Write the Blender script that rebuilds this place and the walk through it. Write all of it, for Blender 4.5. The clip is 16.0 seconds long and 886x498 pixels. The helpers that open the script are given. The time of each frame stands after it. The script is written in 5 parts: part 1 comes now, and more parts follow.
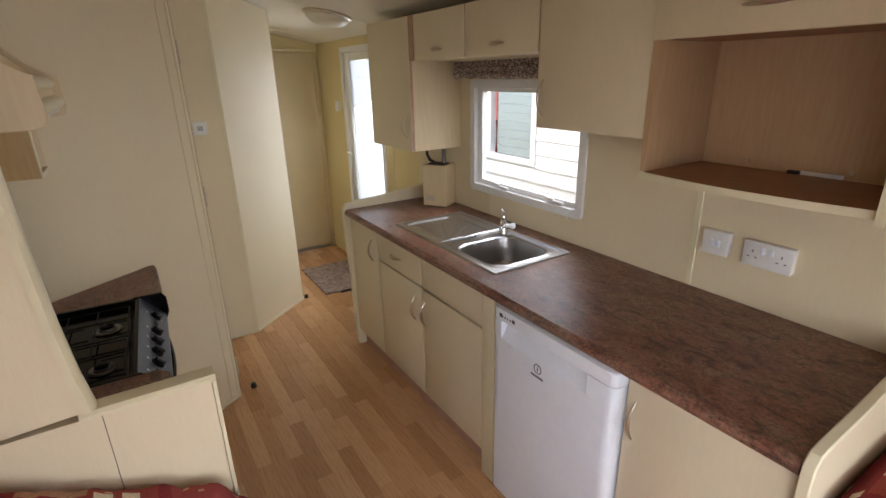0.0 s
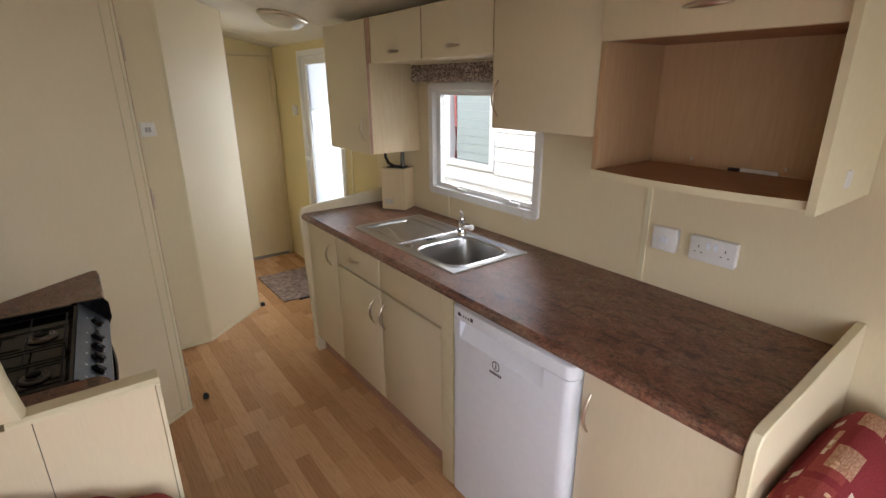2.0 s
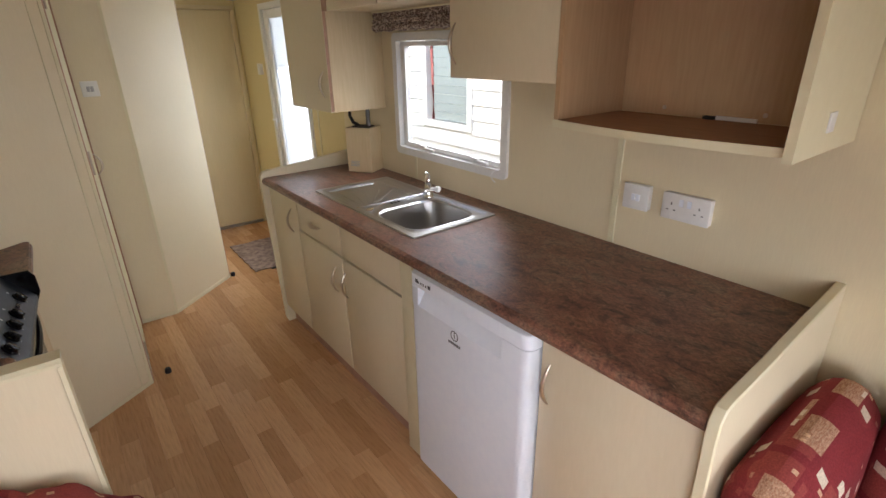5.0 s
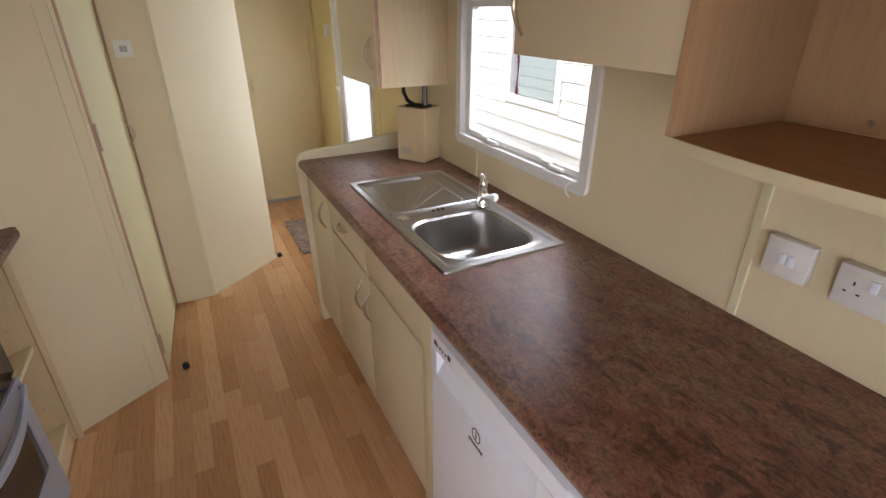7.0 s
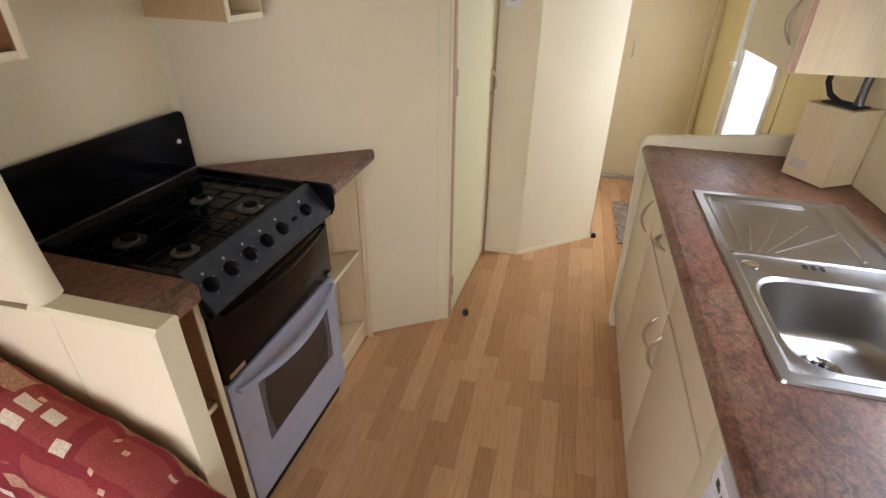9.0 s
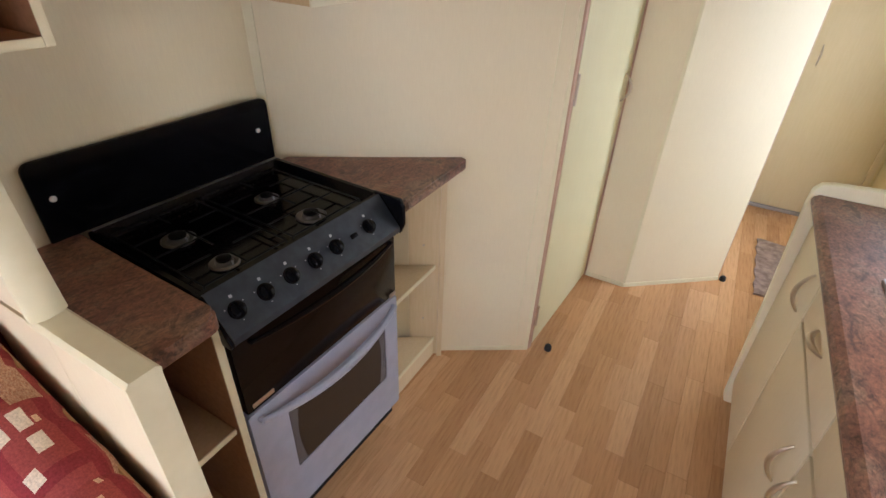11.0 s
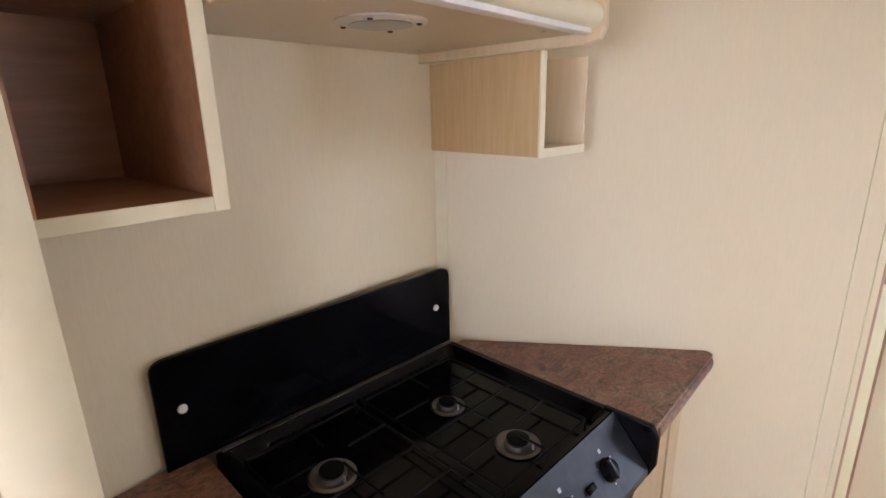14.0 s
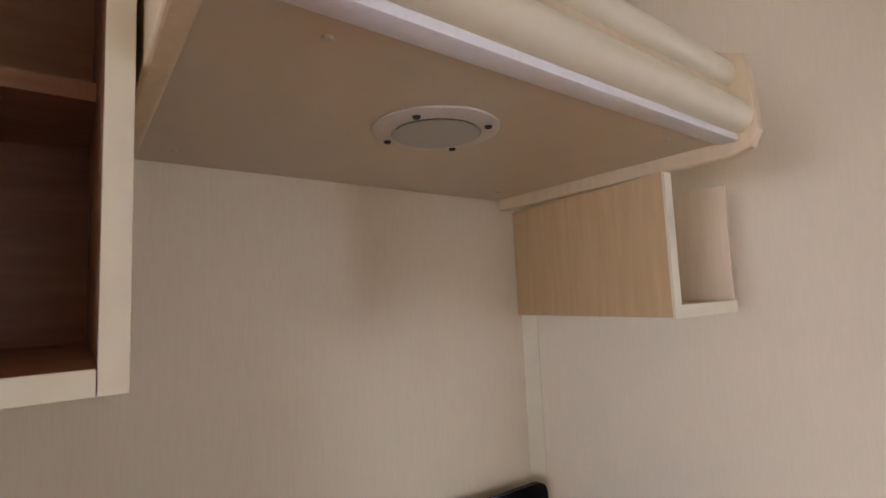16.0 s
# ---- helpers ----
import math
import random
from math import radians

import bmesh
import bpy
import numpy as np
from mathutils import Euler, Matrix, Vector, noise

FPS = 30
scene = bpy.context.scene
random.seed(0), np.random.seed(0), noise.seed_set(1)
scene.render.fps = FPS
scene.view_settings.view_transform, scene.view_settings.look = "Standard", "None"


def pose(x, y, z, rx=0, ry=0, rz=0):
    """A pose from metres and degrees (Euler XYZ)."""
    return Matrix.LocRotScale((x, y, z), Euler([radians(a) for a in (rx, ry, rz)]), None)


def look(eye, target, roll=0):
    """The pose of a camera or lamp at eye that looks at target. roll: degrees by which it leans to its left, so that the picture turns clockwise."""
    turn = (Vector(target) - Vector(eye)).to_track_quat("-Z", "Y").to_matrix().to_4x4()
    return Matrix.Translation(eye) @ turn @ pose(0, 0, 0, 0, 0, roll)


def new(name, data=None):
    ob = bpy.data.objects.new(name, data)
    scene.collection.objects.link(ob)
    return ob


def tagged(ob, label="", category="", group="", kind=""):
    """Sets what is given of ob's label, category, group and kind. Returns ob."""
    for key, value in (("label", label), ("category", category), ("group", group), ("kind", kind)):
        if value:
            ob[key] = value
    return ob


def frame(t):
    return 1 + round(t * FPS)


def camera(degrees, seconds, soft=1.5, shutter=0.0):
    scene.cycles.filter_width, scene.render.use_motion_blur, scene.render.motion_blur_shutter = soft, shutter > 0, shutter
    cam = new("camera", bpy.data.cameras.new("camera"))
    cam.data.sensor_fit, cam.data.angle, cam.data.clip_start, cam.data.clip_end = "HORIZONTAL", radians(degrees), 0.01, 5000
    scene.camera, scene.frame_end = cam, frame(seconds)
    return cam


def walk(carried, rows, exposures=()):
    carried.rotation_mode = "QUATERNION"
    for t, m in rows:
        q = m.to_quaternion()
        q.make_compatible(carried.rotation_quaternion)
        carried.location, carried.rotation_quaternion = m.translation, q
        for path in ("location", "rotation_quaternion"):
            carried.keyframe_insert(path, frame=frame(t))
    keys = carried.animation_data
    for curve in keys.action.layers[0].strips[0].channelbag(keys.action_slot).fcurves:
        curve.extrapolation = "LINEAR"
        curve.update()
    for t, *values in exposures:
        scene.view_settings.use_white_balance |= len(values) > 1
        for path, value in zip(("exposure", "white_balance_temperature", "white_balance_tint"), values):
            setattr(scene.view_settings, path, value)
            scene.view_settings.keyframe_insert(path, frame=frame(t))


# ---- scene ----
cam = camera(84.0, 16.0)
PATH = [
    (0, (0.803, 0.831, 1.639), (1.803, 2.428, 0.967), -1.3),
    (0.5, (0.817, 0.854, 1.639), (1.878, 2.417, 0.983), -0.7),
    (1, (0.811, 0.833, 1.630), (1.913, 2.374, 0.989), -0.3),
    (1.5, (0.811, 0.818, 1.617), (1.931, 2.347, 0.979), -0.3),
    (2, (0.814, 0.816, 1.603), (1.946, 2.337, 0.965), -0.4),
    (2.5, (0.828, 0.825, 1.582), (1.971, 2.334, 0.938), -0.4),
    (3, (0.830, 0.829, 1.573), (1.983, 2.322, 0.910), -0.4),
    (3.5, (0.834, 0.831, 1.569), (1.996, 2.306, 0.883), -0.4),
    (4, (0.837, 0.831, 1.562), (2.003, 2.290, 0.848), -0.3),
    (4.2, (0.830, 0.829, 1.553), (1.996, 2.285, 0.831), -0.3),
    (6.3, (1.288, 0.967, 1.546), (2.305, 2.451, 0.672), -2.0),
    (6.5, (1.284, 1.047, 1.560), (2.276, 2.541, 0.674), -1.4),
    (7, (1.376, 1.192, 1.543), (2.196, 2.789, 0.662), 0.1),
    (7.5, (1.447, 1.351, 1.539), (1.941, 3.070, 0.645), 0.0),
    (8, (1.472, 1.439, 1.549), (1.518, 3.214, 0.630), -0.7),
    (8.5, (1.490, 1.471, 1.521), (1.228, 3.214, 0.575), -0.7),
    (9, (1.496, 1.485, 1.510), (1.078, 3.161, 0.501), 0.8),
    (9.2, (1.512, 1.493, 1.512), (1.040, 3.146, 0.489), 1.0),
    (11.3, (1.472, 1.807, 1.524), (0.613, 3.249, 0.436), 2.2),
    (11.5, (1.458, 1.804, 1.525), (0.568, 3.226, 0.437), 2.2),
    (12, (1.413, 1.816, 1.525), (0.431, 3.190, 0.452), 1.1),
    (12.5, (1.248, 1.916, 1.477), (0.159, 3.280, 0.501), -0.0),
    (13, (1.094, 1.995, 1.351), (-0.085, 3.413, 0.576), -0.3),
    (13.5, (1.059, 2.009, 1.358), (-0.200, 3.454, 0.789), -1.0),
    (14, (1.039, 1.986, 1.442), (-0.263, 3.407, 0.907), -1.2),
    (14.5, (0.958, 2.089, 1.426), (-0.402, 3.468, 0.930), -1.6),
    (15, (0.878, 2.161, 1.394), (-0.555, 3.539, 1.176), -2.7),
    (15.5, (0.870, 2.178, 1.393), (-0.669, 3.454, 1.456), -2.6),
    (16, (0.875, 2.177, 1.398), (-0.709, 3.384, 1.589), -2.4),
]
EXPOSURE = [(0, 1.48, 6000, 13), (4.2, 1.52, 6000, 13), (6.5, 1.64, 6050, 15), (8, 1.8, 5900, 13), (9, 2.14, 5850, 13), (11.3, 2.32, 5650, 14), (12.5, 2.42, 5500, 13), (13.5, 2.7, 5500, 17), (14.5, 2.65, 5500, 20), (15.5, 2.3, 5450, 23), (16, 2.2, 5450, 23)]
walk(cam, [(t, look(eye, target, roll)) for t, eye, target, roll in PATH], EXPOSURE)

# ---- world, daylight and exposure ----
world = bpy.data.worlds.new("sky")
scene.world = world
world.use_nodes = True
wn = world.node_tree.nodes
sky = wn.new("ShaderNodeTexSky")
sky.sky_type = "NISHITA"
sky.sun_disc = False
sky.sun_elevation = radians(48)
sky.sun_rotation = radians(281)
sky.air_density, sky.dust_density = 1.0, 3.0
wn["Background"].inputs[1].default_value = 0.15
world.node_tree.links.new(sky.outputs[0], wn["Background"].inputs[0])
sun = new("sun", bpy.data.lights.new("sun", "SUN"))
sun.data.energy, sun.data.angle, sun.data.color = 1.2, radians(12), (1.0, 0.98, 0.95)
sun.matrix_world = look((-6, 0.5, 7), (1.5, 2, 0))


def window_light(name, eye, target, w, h, watts, color=(1.0, 0.97, 0.93), spread=150):
    """An area lamp added at an opening to stand in for its sky light."""
    l = bpy.data.lights.new(name, "AREA")
    l.shape, l.size, l.size_y, l.energy, l.color = "RECTANGLE", w, h, watts, color
    l.spread = radians(spread)
    ob = new(name, l)
    ob.matrix_world = look(eye, target)
    return ob


# lounge openings are unseen and assumed; these lamps brighten the sofas and unit fronts
window_light("lounge_front_window_light", (1.33, -1.56, 1.28), (1.2, 1.5, 0.15), 1.6, 0.7, 3.3, (1.0, 0.985, 0.97), 85)
window_light("lounge_side_window_light", (2.39, -0.35, 1.28), (0.5, 1.6, 0.5), 1.0, 0.7, 1.2, (1.0, 0.985, 0.97), 75)
window_light("lounge_west_window_light", (0.29, 0.15, 1.28), (1.8, 1.6, 0.30), 1.0, 0.7, 1.6, (1.0, 0.985, 0.97), 95)
# added lamps outside: one above the view, one behind the pane to whiten it
window_light("kitchen_sky_stand_in", (2.95, 2.65, 2.12), (1.9, 2.62, 0.95), 0.85, 0.5, 4.6, (0.97, 0.99, 1.0))
window_light("porch_sky_stand_in", (2.52, 4.47, 1.10), (1.0, 4.4, 0.75), 0.62, 1.3, 2.5, (0.98, 0.99, 1.0))

# ---- materials ----


def mat(name, color, rough=0.5, metal=0.0, coat=0.0, spec=0.5):
    m = bpy.data.materials.new(name)
    m.use_nodes = True
    b = m.node_tree.nodes["Principled BSDF"]
    b.inputs["Base Color"].default_value = (*color, 1)
    b.inputs["Roughness"].default_value = rough
    b.inputs["Metallic"].default_value = metal
    b.inputs["Coat Weight"].default_value = coat
    b.inputs["Specular IOR Level"].default_value = spec
    return m


def tex(m, kind, scale, stretch=(1, 1, 1), detail=3.0, coord="Object", rough=0.55):
    nt = m.node_tree
    tc = nt.nodes.new("ShaderNodeTexCoord")
    mp = nt.nodes.new("ShaderNodeMapping")
    mp.inputs["Scale"].default_value = stretch
    t = nt.nodes.new(kind)
    t.inputs["Scale"].default_value = scale
    if kind == "ShaderNodeTexNoise":
        t.inputs["Detail"].default_value = detail
        t.inputs["Roughness"].default_value = rough
    nt.links.new(tc.outputs[coord], mp.inputs[0])
    nt.links.new(mp.outputs[0], t.inputs["Vector"])
    return t


def ramp(m, source, stops):
    nt = m.node_tree
    r = nt.nodes.new("ShaderNodeValToRGB")
    while len(r.color_ramp.elements) < len(stops):
        r.color_ramp.elements.new(0.5)
    for e, (pos, col) in zip(r.color_ramp.elements, stops):
        e.position, e.color = pos, (*col, 1)
    nt.links.new(source, r.inputs[0])
    return r.outputs[0]


def mix(m, fac, a, b, mode="MIX"):
    nt = m.node_tree
    n = nt.nodes.new("ShaderNodeMix")
    n.data_type, n.blend_type = "RGBA", mode
    for s, v in ((0, fac), (6, a), (7, b)):
        if isinstance(v, (int, float)):
            n.inputs[s].default_value = v
        elif isinstance(v, tuple):
            n.inputs[s].default_value = (*v, 1)
        else:
            nt.links.new(v, n.inputs[s])
    return n.outputs[2]


def base(m, out):
    m.node_tree.links.new(out, m.node_tree.nodes["Principled BSDF"].inputs["Base Color"])


def bump(m, out, strength=0.2, dist=0.002):
    nt = m.node_tree
    b = nt.nodes.new("ShaderNodeBump")
    b.inputs["Strength"].default_value, b.inputs["Distance"].default_value = strength, dist
    nt.links.new(out, b.inputs["Height"])
    nt.links.new(b.outputs[0], nt.nodes["Principled BSDF"].inputs["Normal"])


def rough_by(m, out, lo, hi):
    nt = m.node_tree
    r = nt.nodes.new("ShaderNodeMapRange")
    r.inputs["To Min"].default_value, r.inputs["To Max"].default_value = lo, hi
    nt.links.new(out, r.inputs[0])
    nt.links.new(r.outputs[0], nt.nodes["Principled BSDF"].inputs["Roughness"])


def varied(name, c1, c2, scale, stretch=(1, 1, 1), rough=0.5, bumpy=0.0, detail=4.0, lo=0.35, hi=0.65, **kw):
    m = mat(name, c1, rough, **kw)
    n = tex(m, "ShaderNodeTexNoise", scale, stretch, detail)
    col = ramp(m, n.outputs[0], [(lo, c1), (hi, c2)])
    big = tex(m, "ShaderNodeTexNoise", 1.7, (1, 1, 1), 2.0)
    col = mix(m, 0.10, col, ramp(m, big.outputs[0], [(0.35, (0.55, 0.5, 0.45)), (0.7, (1, 1, 1))]), "MULTIPLY")
    base(m, col)
    if bumpy:
        bump(m, n.outputs[0], bumpy, 0.001)
    return m


WALL = varied("wallpaper", (0.745, 0.640, 0.430), (0.775, 0.670, 0.450), 420, (1, 1, 0.07), 0.6, 0.25)
WALL_PLAIN = varied("partition_board", (0.755, 0.655, 0.450), (0.78, 0.68, 0.47), 380, (1, 1, 0.07), 0.5, 0.15)
WALL_YELLOW = varied("yellow_passage_wallpaper", (0.70, 0.585, 0.30), (0.74, 0.625, 0.335), 420, (1, 1, 0.07), 0.6, 0.25)
DOOR_FACE = varied("cupboard_laminate", (0.73, 0.63, 0.435), (0.75, 0.65, 0.455), 120, (1, 1, 0.2), 0.4, 0.03)
DOOR_YELLOW = varied("yellowish_door", (0.68, 0.565, 0.34), (0.70, 0.585, 0.36), 120, (1, 1, 0.1), 0.5, 0.05)
DOOR_GREEN = varied("pale_green_door", (0.66, 0.605, 0.36), (0.68, 0.625, 0.38), 120, (1, 1, 0.1), 0.5, 0.05)
TRIM = varied("cream_edging", (0.745, 0.675, 0.455), (0.77, 0.70, 0.48), 30, (1, 1, 1), 0.45)
CEIL = varied("ceiling_board", (0.78, 0.73, 0.62), (0.81, 0.76, 0.65), 120, (1, 1, 1), 0.6, 0.15)
MAPLE = varied("maple_board", (0.50, 0.32, 0.170), (0.55, 0.36, 0.20), 12, (9, 9, 0.7), 0.45, 0.08)
MAPLE_MID = varied("mid_maple_board", (0.60, 0.42, 0.20), (0.66, 0.475, 0.245), 12, (9, 9, 0.7), 0.45, 0.06)
MAPLE_LIGHT = varied("light_maple_board", (0.67, 0.53, 0.315), (0.715, 0.575, 0.355), 12, (9, 9, 0.7), 0.45, 0.06)
HOOD_BOARD = varied("hood_board", (0.60, 0.49, 0.32), (0.625, 0.515, 0.345), 5, (1, 3, 1), 0.28, 0.0)
BROWN_BOARD = varied("brown_board", (0.33, 0.160, 0.075), (0.41, 0.21, 0.105), 9, (9, 1, 9), 0.45, 0.08)
LAMP_RING = varied("cream_lamp_metal", (0.62, 0.56, 0.46), (0.66, 0.60, 0.50), 30, (1, 1, 1), 0.35)
PINK_EDGE = varied("pinkish_board_edge", (0.42, 0.24, 0.16), (0.5, 0.3, 0.2), 20, (1, 1, 1), 0.5)
STEEL = mat("brushed_steel", (0.44, 0.43, 0.42), 0.24, 1.0)
sn = tex(STEEL, "ShaderNodeTexNoise", 14, (1, 1, 1), 3)
rough_by(STEEL, sn.outputs[0], 0.25, 0.35)
BURNER = mat("worn_burner_steel", (0.17, 0.16, 0.155), 0.42, 1.0)
CHROME = mat("chrome", (0.75, 0.75, 0.76), 0.07, 1.0)
SATIN = mat("satin_nickel", (0.58, 0.50, 0.40), 0.32, 1.0)
WHITE = varied("white_enamel", (0.83, 0.875, 0.95), (0.86, 0.90, 0.965), 40, (1, 1, 1), 0.28)
PLASTIC = varied("white_plastic", (0.80, 0.79, 0.76), (0.84, 0.83, 0.80), 60, (1, 1, 1), 0.35)
BLACK = mat("black_enamel", (0.003, 0.003, 0.004), 0.10, spec=0.12)
bn = tex(BLACK, "ShaderNodeTexNoise", 6, (1, 1, 1), 4)
rough_by(BLACK, bn.outputs[0], 0.06, 0.2)
BLACK_MATT = mat("black_cast", (0.003, 0.003, 0.003), 0.5, spec=0.10)
RUBBER = mat("black_rubber", (0.01, 0.009, 0.008), 0.7)
PANEL_GREY = varied("dark_blue_grey_metal", (0.022, 0.027, 0.037), (0.036, 0.043, 0.055), 30, (1, 1, 1), 0.42, metal=0.3)
OVEN_GREY = varied("silver_grey_paint", (0.36, 0.38, 0.47), (0.40, 0.42, 0.51), 20, (1, 1, 1), 0.32, metal=0.15)
DARK_GLASS = mat("dark_brown_glass", (0.010, 0.006, 0.004), 0.14, spec=0.12)
OVEN_GLASS = mat("brown_oven_glass", (0.045, 0.033, 0.025), 0.14, spec=0.3)
LOGO = mat("dark_print", (0.05, 0.05, 0.06), 0.5)
PRINT = mat("pale_print", (0.42, 0.42, 0.44), 0.5)
DOTS = mat("grey_dot_print", (0.16, 0.16, 0.17), 0.5)
# dark small parts, and painted shade in seams and behind the sofa cushion
DARK_PARTS_SHADE = mat("dark_parts_and_shade", (0.03, 0.025, 0.02), 0.7)
RUG = varied("grey_brown_pile", (0.16, 0.105, 0.08), (0.34, 0.25, 0.20), 26, (1, 1, 1), 0.95, 0.8, 6.0)
CLADDING = varied("white_cladding", (0.80, 0.80, 0.78), (0.84, 0.84, 0.82), 8, (1, 1, 1), 0.5)
GRASS = varied("grass", (0.05, 0.08, 0.03), (0.10, 0.13, 0.05), 30, (1, 1, 1), 0.9, 0.5)
SHADE_GLASS = varied("frosted_lamp_glass", (0.70, 0.66, 0.54), (0.75, 0.70, 0.58), 20, (1, 1, 1), 0.3)
RED_CURTAIN = varied("red_curtain", (0.36, 0.10, 0.09), (0.44, 0.14, 0.12), 30, (1, 9, 0.1), 0.8)
GREY_BLIND = varied("grey_green_blind", (0.10, 0.13, 0.13), (0.15, 0.18, 0.175), 30, (1, 1, 8), 0.5)

GLASS = mat("window_glass", (1, 1, 1), 0.0)
GLASS.node_tree.nodes["Principled BSDF"].inputs["Transmission Weight"].default_value = 1.0
GLASS.node_tree.nodes["Principled BSDF"].inputs["IOR"].default_value = 1.05
FROST = mat("obscured_glass", (0.74, 0.78, 0.79), 0.45)
FROST.node_tree.nodes["Principled BSDF"].inputs["Transmission Weight"].default_value = 1.0
FROST.node_tree.nodes["Principled BSDF"].inputs["IOR"].default_value = 1.2
fz = tex(FROST, "ShaderNodeTexVoronoi", 70)
bump(FROST, fz.outputs[0], 0.6, 0.003)

# mottled red-brown laminate of the worktops
WORKTOP = mat("brown_worktop_laminate", (0.1, 0.05, 0.035), 0.4, spec=0.5)
w0 = tex(WORKTOP, "ShaderNodeTexNoise", 7, (1.2, 0.8, 1), 6, rough=0.65)
w0.inputs["Distortion"].default_value = 0.6
w1 = tex(WORKTOP, "ShaderNodeTexNoise", 46, (1.3, 0.8, 1), 8, rough=0.75)
w1.inputs["Distortion"].default_value = 1.4
w2 = tex(WORKTOP, "ShaderNodeTexNoise", 150, (1, 0.7, 1), 6, rough=0.8)
w3 = tex(WORKTOP, "ShaderNodeTexNoise", 11, (1.9, 0.8, 1), 8, rough=0.72)
w3.inputs["Distortion"].default_value = 1.2
broad = ramp(WORKTOP, w0.outputs[0], [(0.36, (0.165, 0.070, 0.045)), (0.50, (0.225, 0.104, 0.067)), (0.62, (0.240, 0.146, 0.098))])
speck = ramp(WORKTOP, w1.outputs[0], [(0.37, (0.42, 0.41, 0.42)), (0.49, (1, 1, 1)), (0.62, (1.4, 1.34, 1.28))])
fine = ramp(WORKTOP, w2.outputs[0], [(0.37, (0.55, 0.54, 0.54)), (0.50, (1, 1, 1)), (0.63, (1.35, 1.3, 1.26))])
patches = ramp(WORKTOP, w3.outputs[0], [(0.38, (0.20, 0.19, 0.21)), (0.47, (1, 1, 1))])
wc = mix(WORKTOP, 0.9, mix(WORKTOP, 0.85, broad, speck, "MULTIPLY"), fine, "MULTIPLY")
base(WORKTOP, mix(WORKTOP, 0.66, wc, patches, "MULTIPLY"))
rough_by(WORKTOP, w2.outputs[0], 0.33, 0.45)
bump(WORKTOP, w2.outputs[0], 0.12, 0.001)

# oak-look laminate floor strips, each strip its own tone
FLOOR = mat("oak_laminate", (0.42, 0.25, 0.12), 0.34, spec=0.45)
fn = tex(FLOOR, "ShaderNodeTexNoise", 11, (9, 0.7, 1), 6, rough=0.62)
fo = FLOOR.node_tree.nodes.new("ShaderNodeObjectInfo")
fg = FLOOR.node_tree.nodes.new("ShaderNodeNewGeometry")
fadd = FLOOR.node_tree.nodes.new("ShaderNodeMath")
fadd.operation = "ADD"
ffr = FLOOR.node_tree.nodes.new("ShaderNodeMath")
ffr.operation = "FRACT"
FLOOR.node_tree.links.new(fo.outputs["Random"], fadd.inputs[0])
FLOOR.node_tree.links.new(fg.outputs["Random Per Island"], fadd.inputs[1])
FLOOR.node_tree.links.new(fadd.outputs[0], ffr.inputs[0])
tone = ramp(FLOOR, ffr.outputs[0], [(0.0, (0.45, 0.238, 0.105)), (0.5, (0.54, 0.302, 0.142)), (1.0, (0.64, 0.385, 0.20))])
grain = ramp(FLOOR, fn.outputs[0], [(0.33, (0.78, 0.72, 0.66)), (0.5, (0.98, 0.97, 0.95)), (0.7, (1.12, 1.1, 1.06))])
base(FLOOR, mix(FLOOR, 0.8, tone, grain, "MULTIPLY"))
rough_by(FLOOR, fn.outputs[0], 0.18, 0.32)
bump(FLOOR, fn.outputs[0], 0.06, 0.001)

# woven terracotta upholstery with patches
FABRIC = mat("patterned_terracotta_fabric", (0.3, 0.06, 0.04), 0.9, spec=0.2)


def patch(scale, width, height, gap, shift):
    """Brick cells with a random grey each, the joints black."""
    n = tex(FABRIC, "ShaderNodeTexBrick", scale, coord="UV")
    n.offset = shift
    for name, v in (("Color1", 0.0), ("Color2", 1.0), ("Mortar", 0.0)):
        n.inputs[name].default_value = (v, v, v, 1)
    n.inputs["Mortar Size"].default_value = gap
    n.inputs["Mortar Smooth"].default_value = 0.0
    n.inputs["Brick Width"].default_value = width
    n.inputs["Row Height"].default_value = height
    return n.outputs[0]


def over(cell, lo):
    return ramp(FABRIC, cell, [(lo, (0, 0, 0)), (lo + 0.015, (1, 1, 1))])


fv = tex(FABRIC, "ShaderNodeTexNoise", 260, (1, 1, 1), 3)
fw = tex(FABRIC, "ShaderNodeTexNoise", 60, (1, 6, 6), 4)
blocks, bars, squares, marks = patch(1, 0.115, 0.060, 0.004, 0.35), patch(1, 0.160, 0.105, 0.012, 0.5), patch(1, 0.046, 0.040, 0.008, 0.0), patch(1, 0.020, 0.018, 0.004, 0.5)
fcol = mix(FABRIC, over(bars, 0.55), (0.225, 0.030, 0.034), (0.285, 0.058, 0.050))
fcol = mix(FABRIC, over(blocks, 0.73), fcol, ramp(FABRIC, fw.outputs[0], [(0.35, (0.34, 0.17, 0.10)), (0.65, (0.52, 0.34, 0.22))]))
fcol = mix(FABRIC, over(squares, 0.90), fcol, (0.66, 0.58, 0.44))
fcol = mix(FABRIC, over(marks, 0.965), fcol, (0.62, 0.42, 0.26))
fcol = mix(FABRIC, 0.6, fcol, ramp(FABRIC, fv.outputs[0], [(0.3, (0.6, 0.55, 0.55)), (0.7, (1.3, 1.22, 1.2))]), "MULTIPLY")
base(FABRIC, fcol)
bump(FABRIC, fv.outputs[0], 0.4, 0.0015)
PIPING = varied("tan_piping", (0.40, 0.22, 0.10), (0.46, 0.27, 0.13), 90, (1, 1, 1), 0.9)

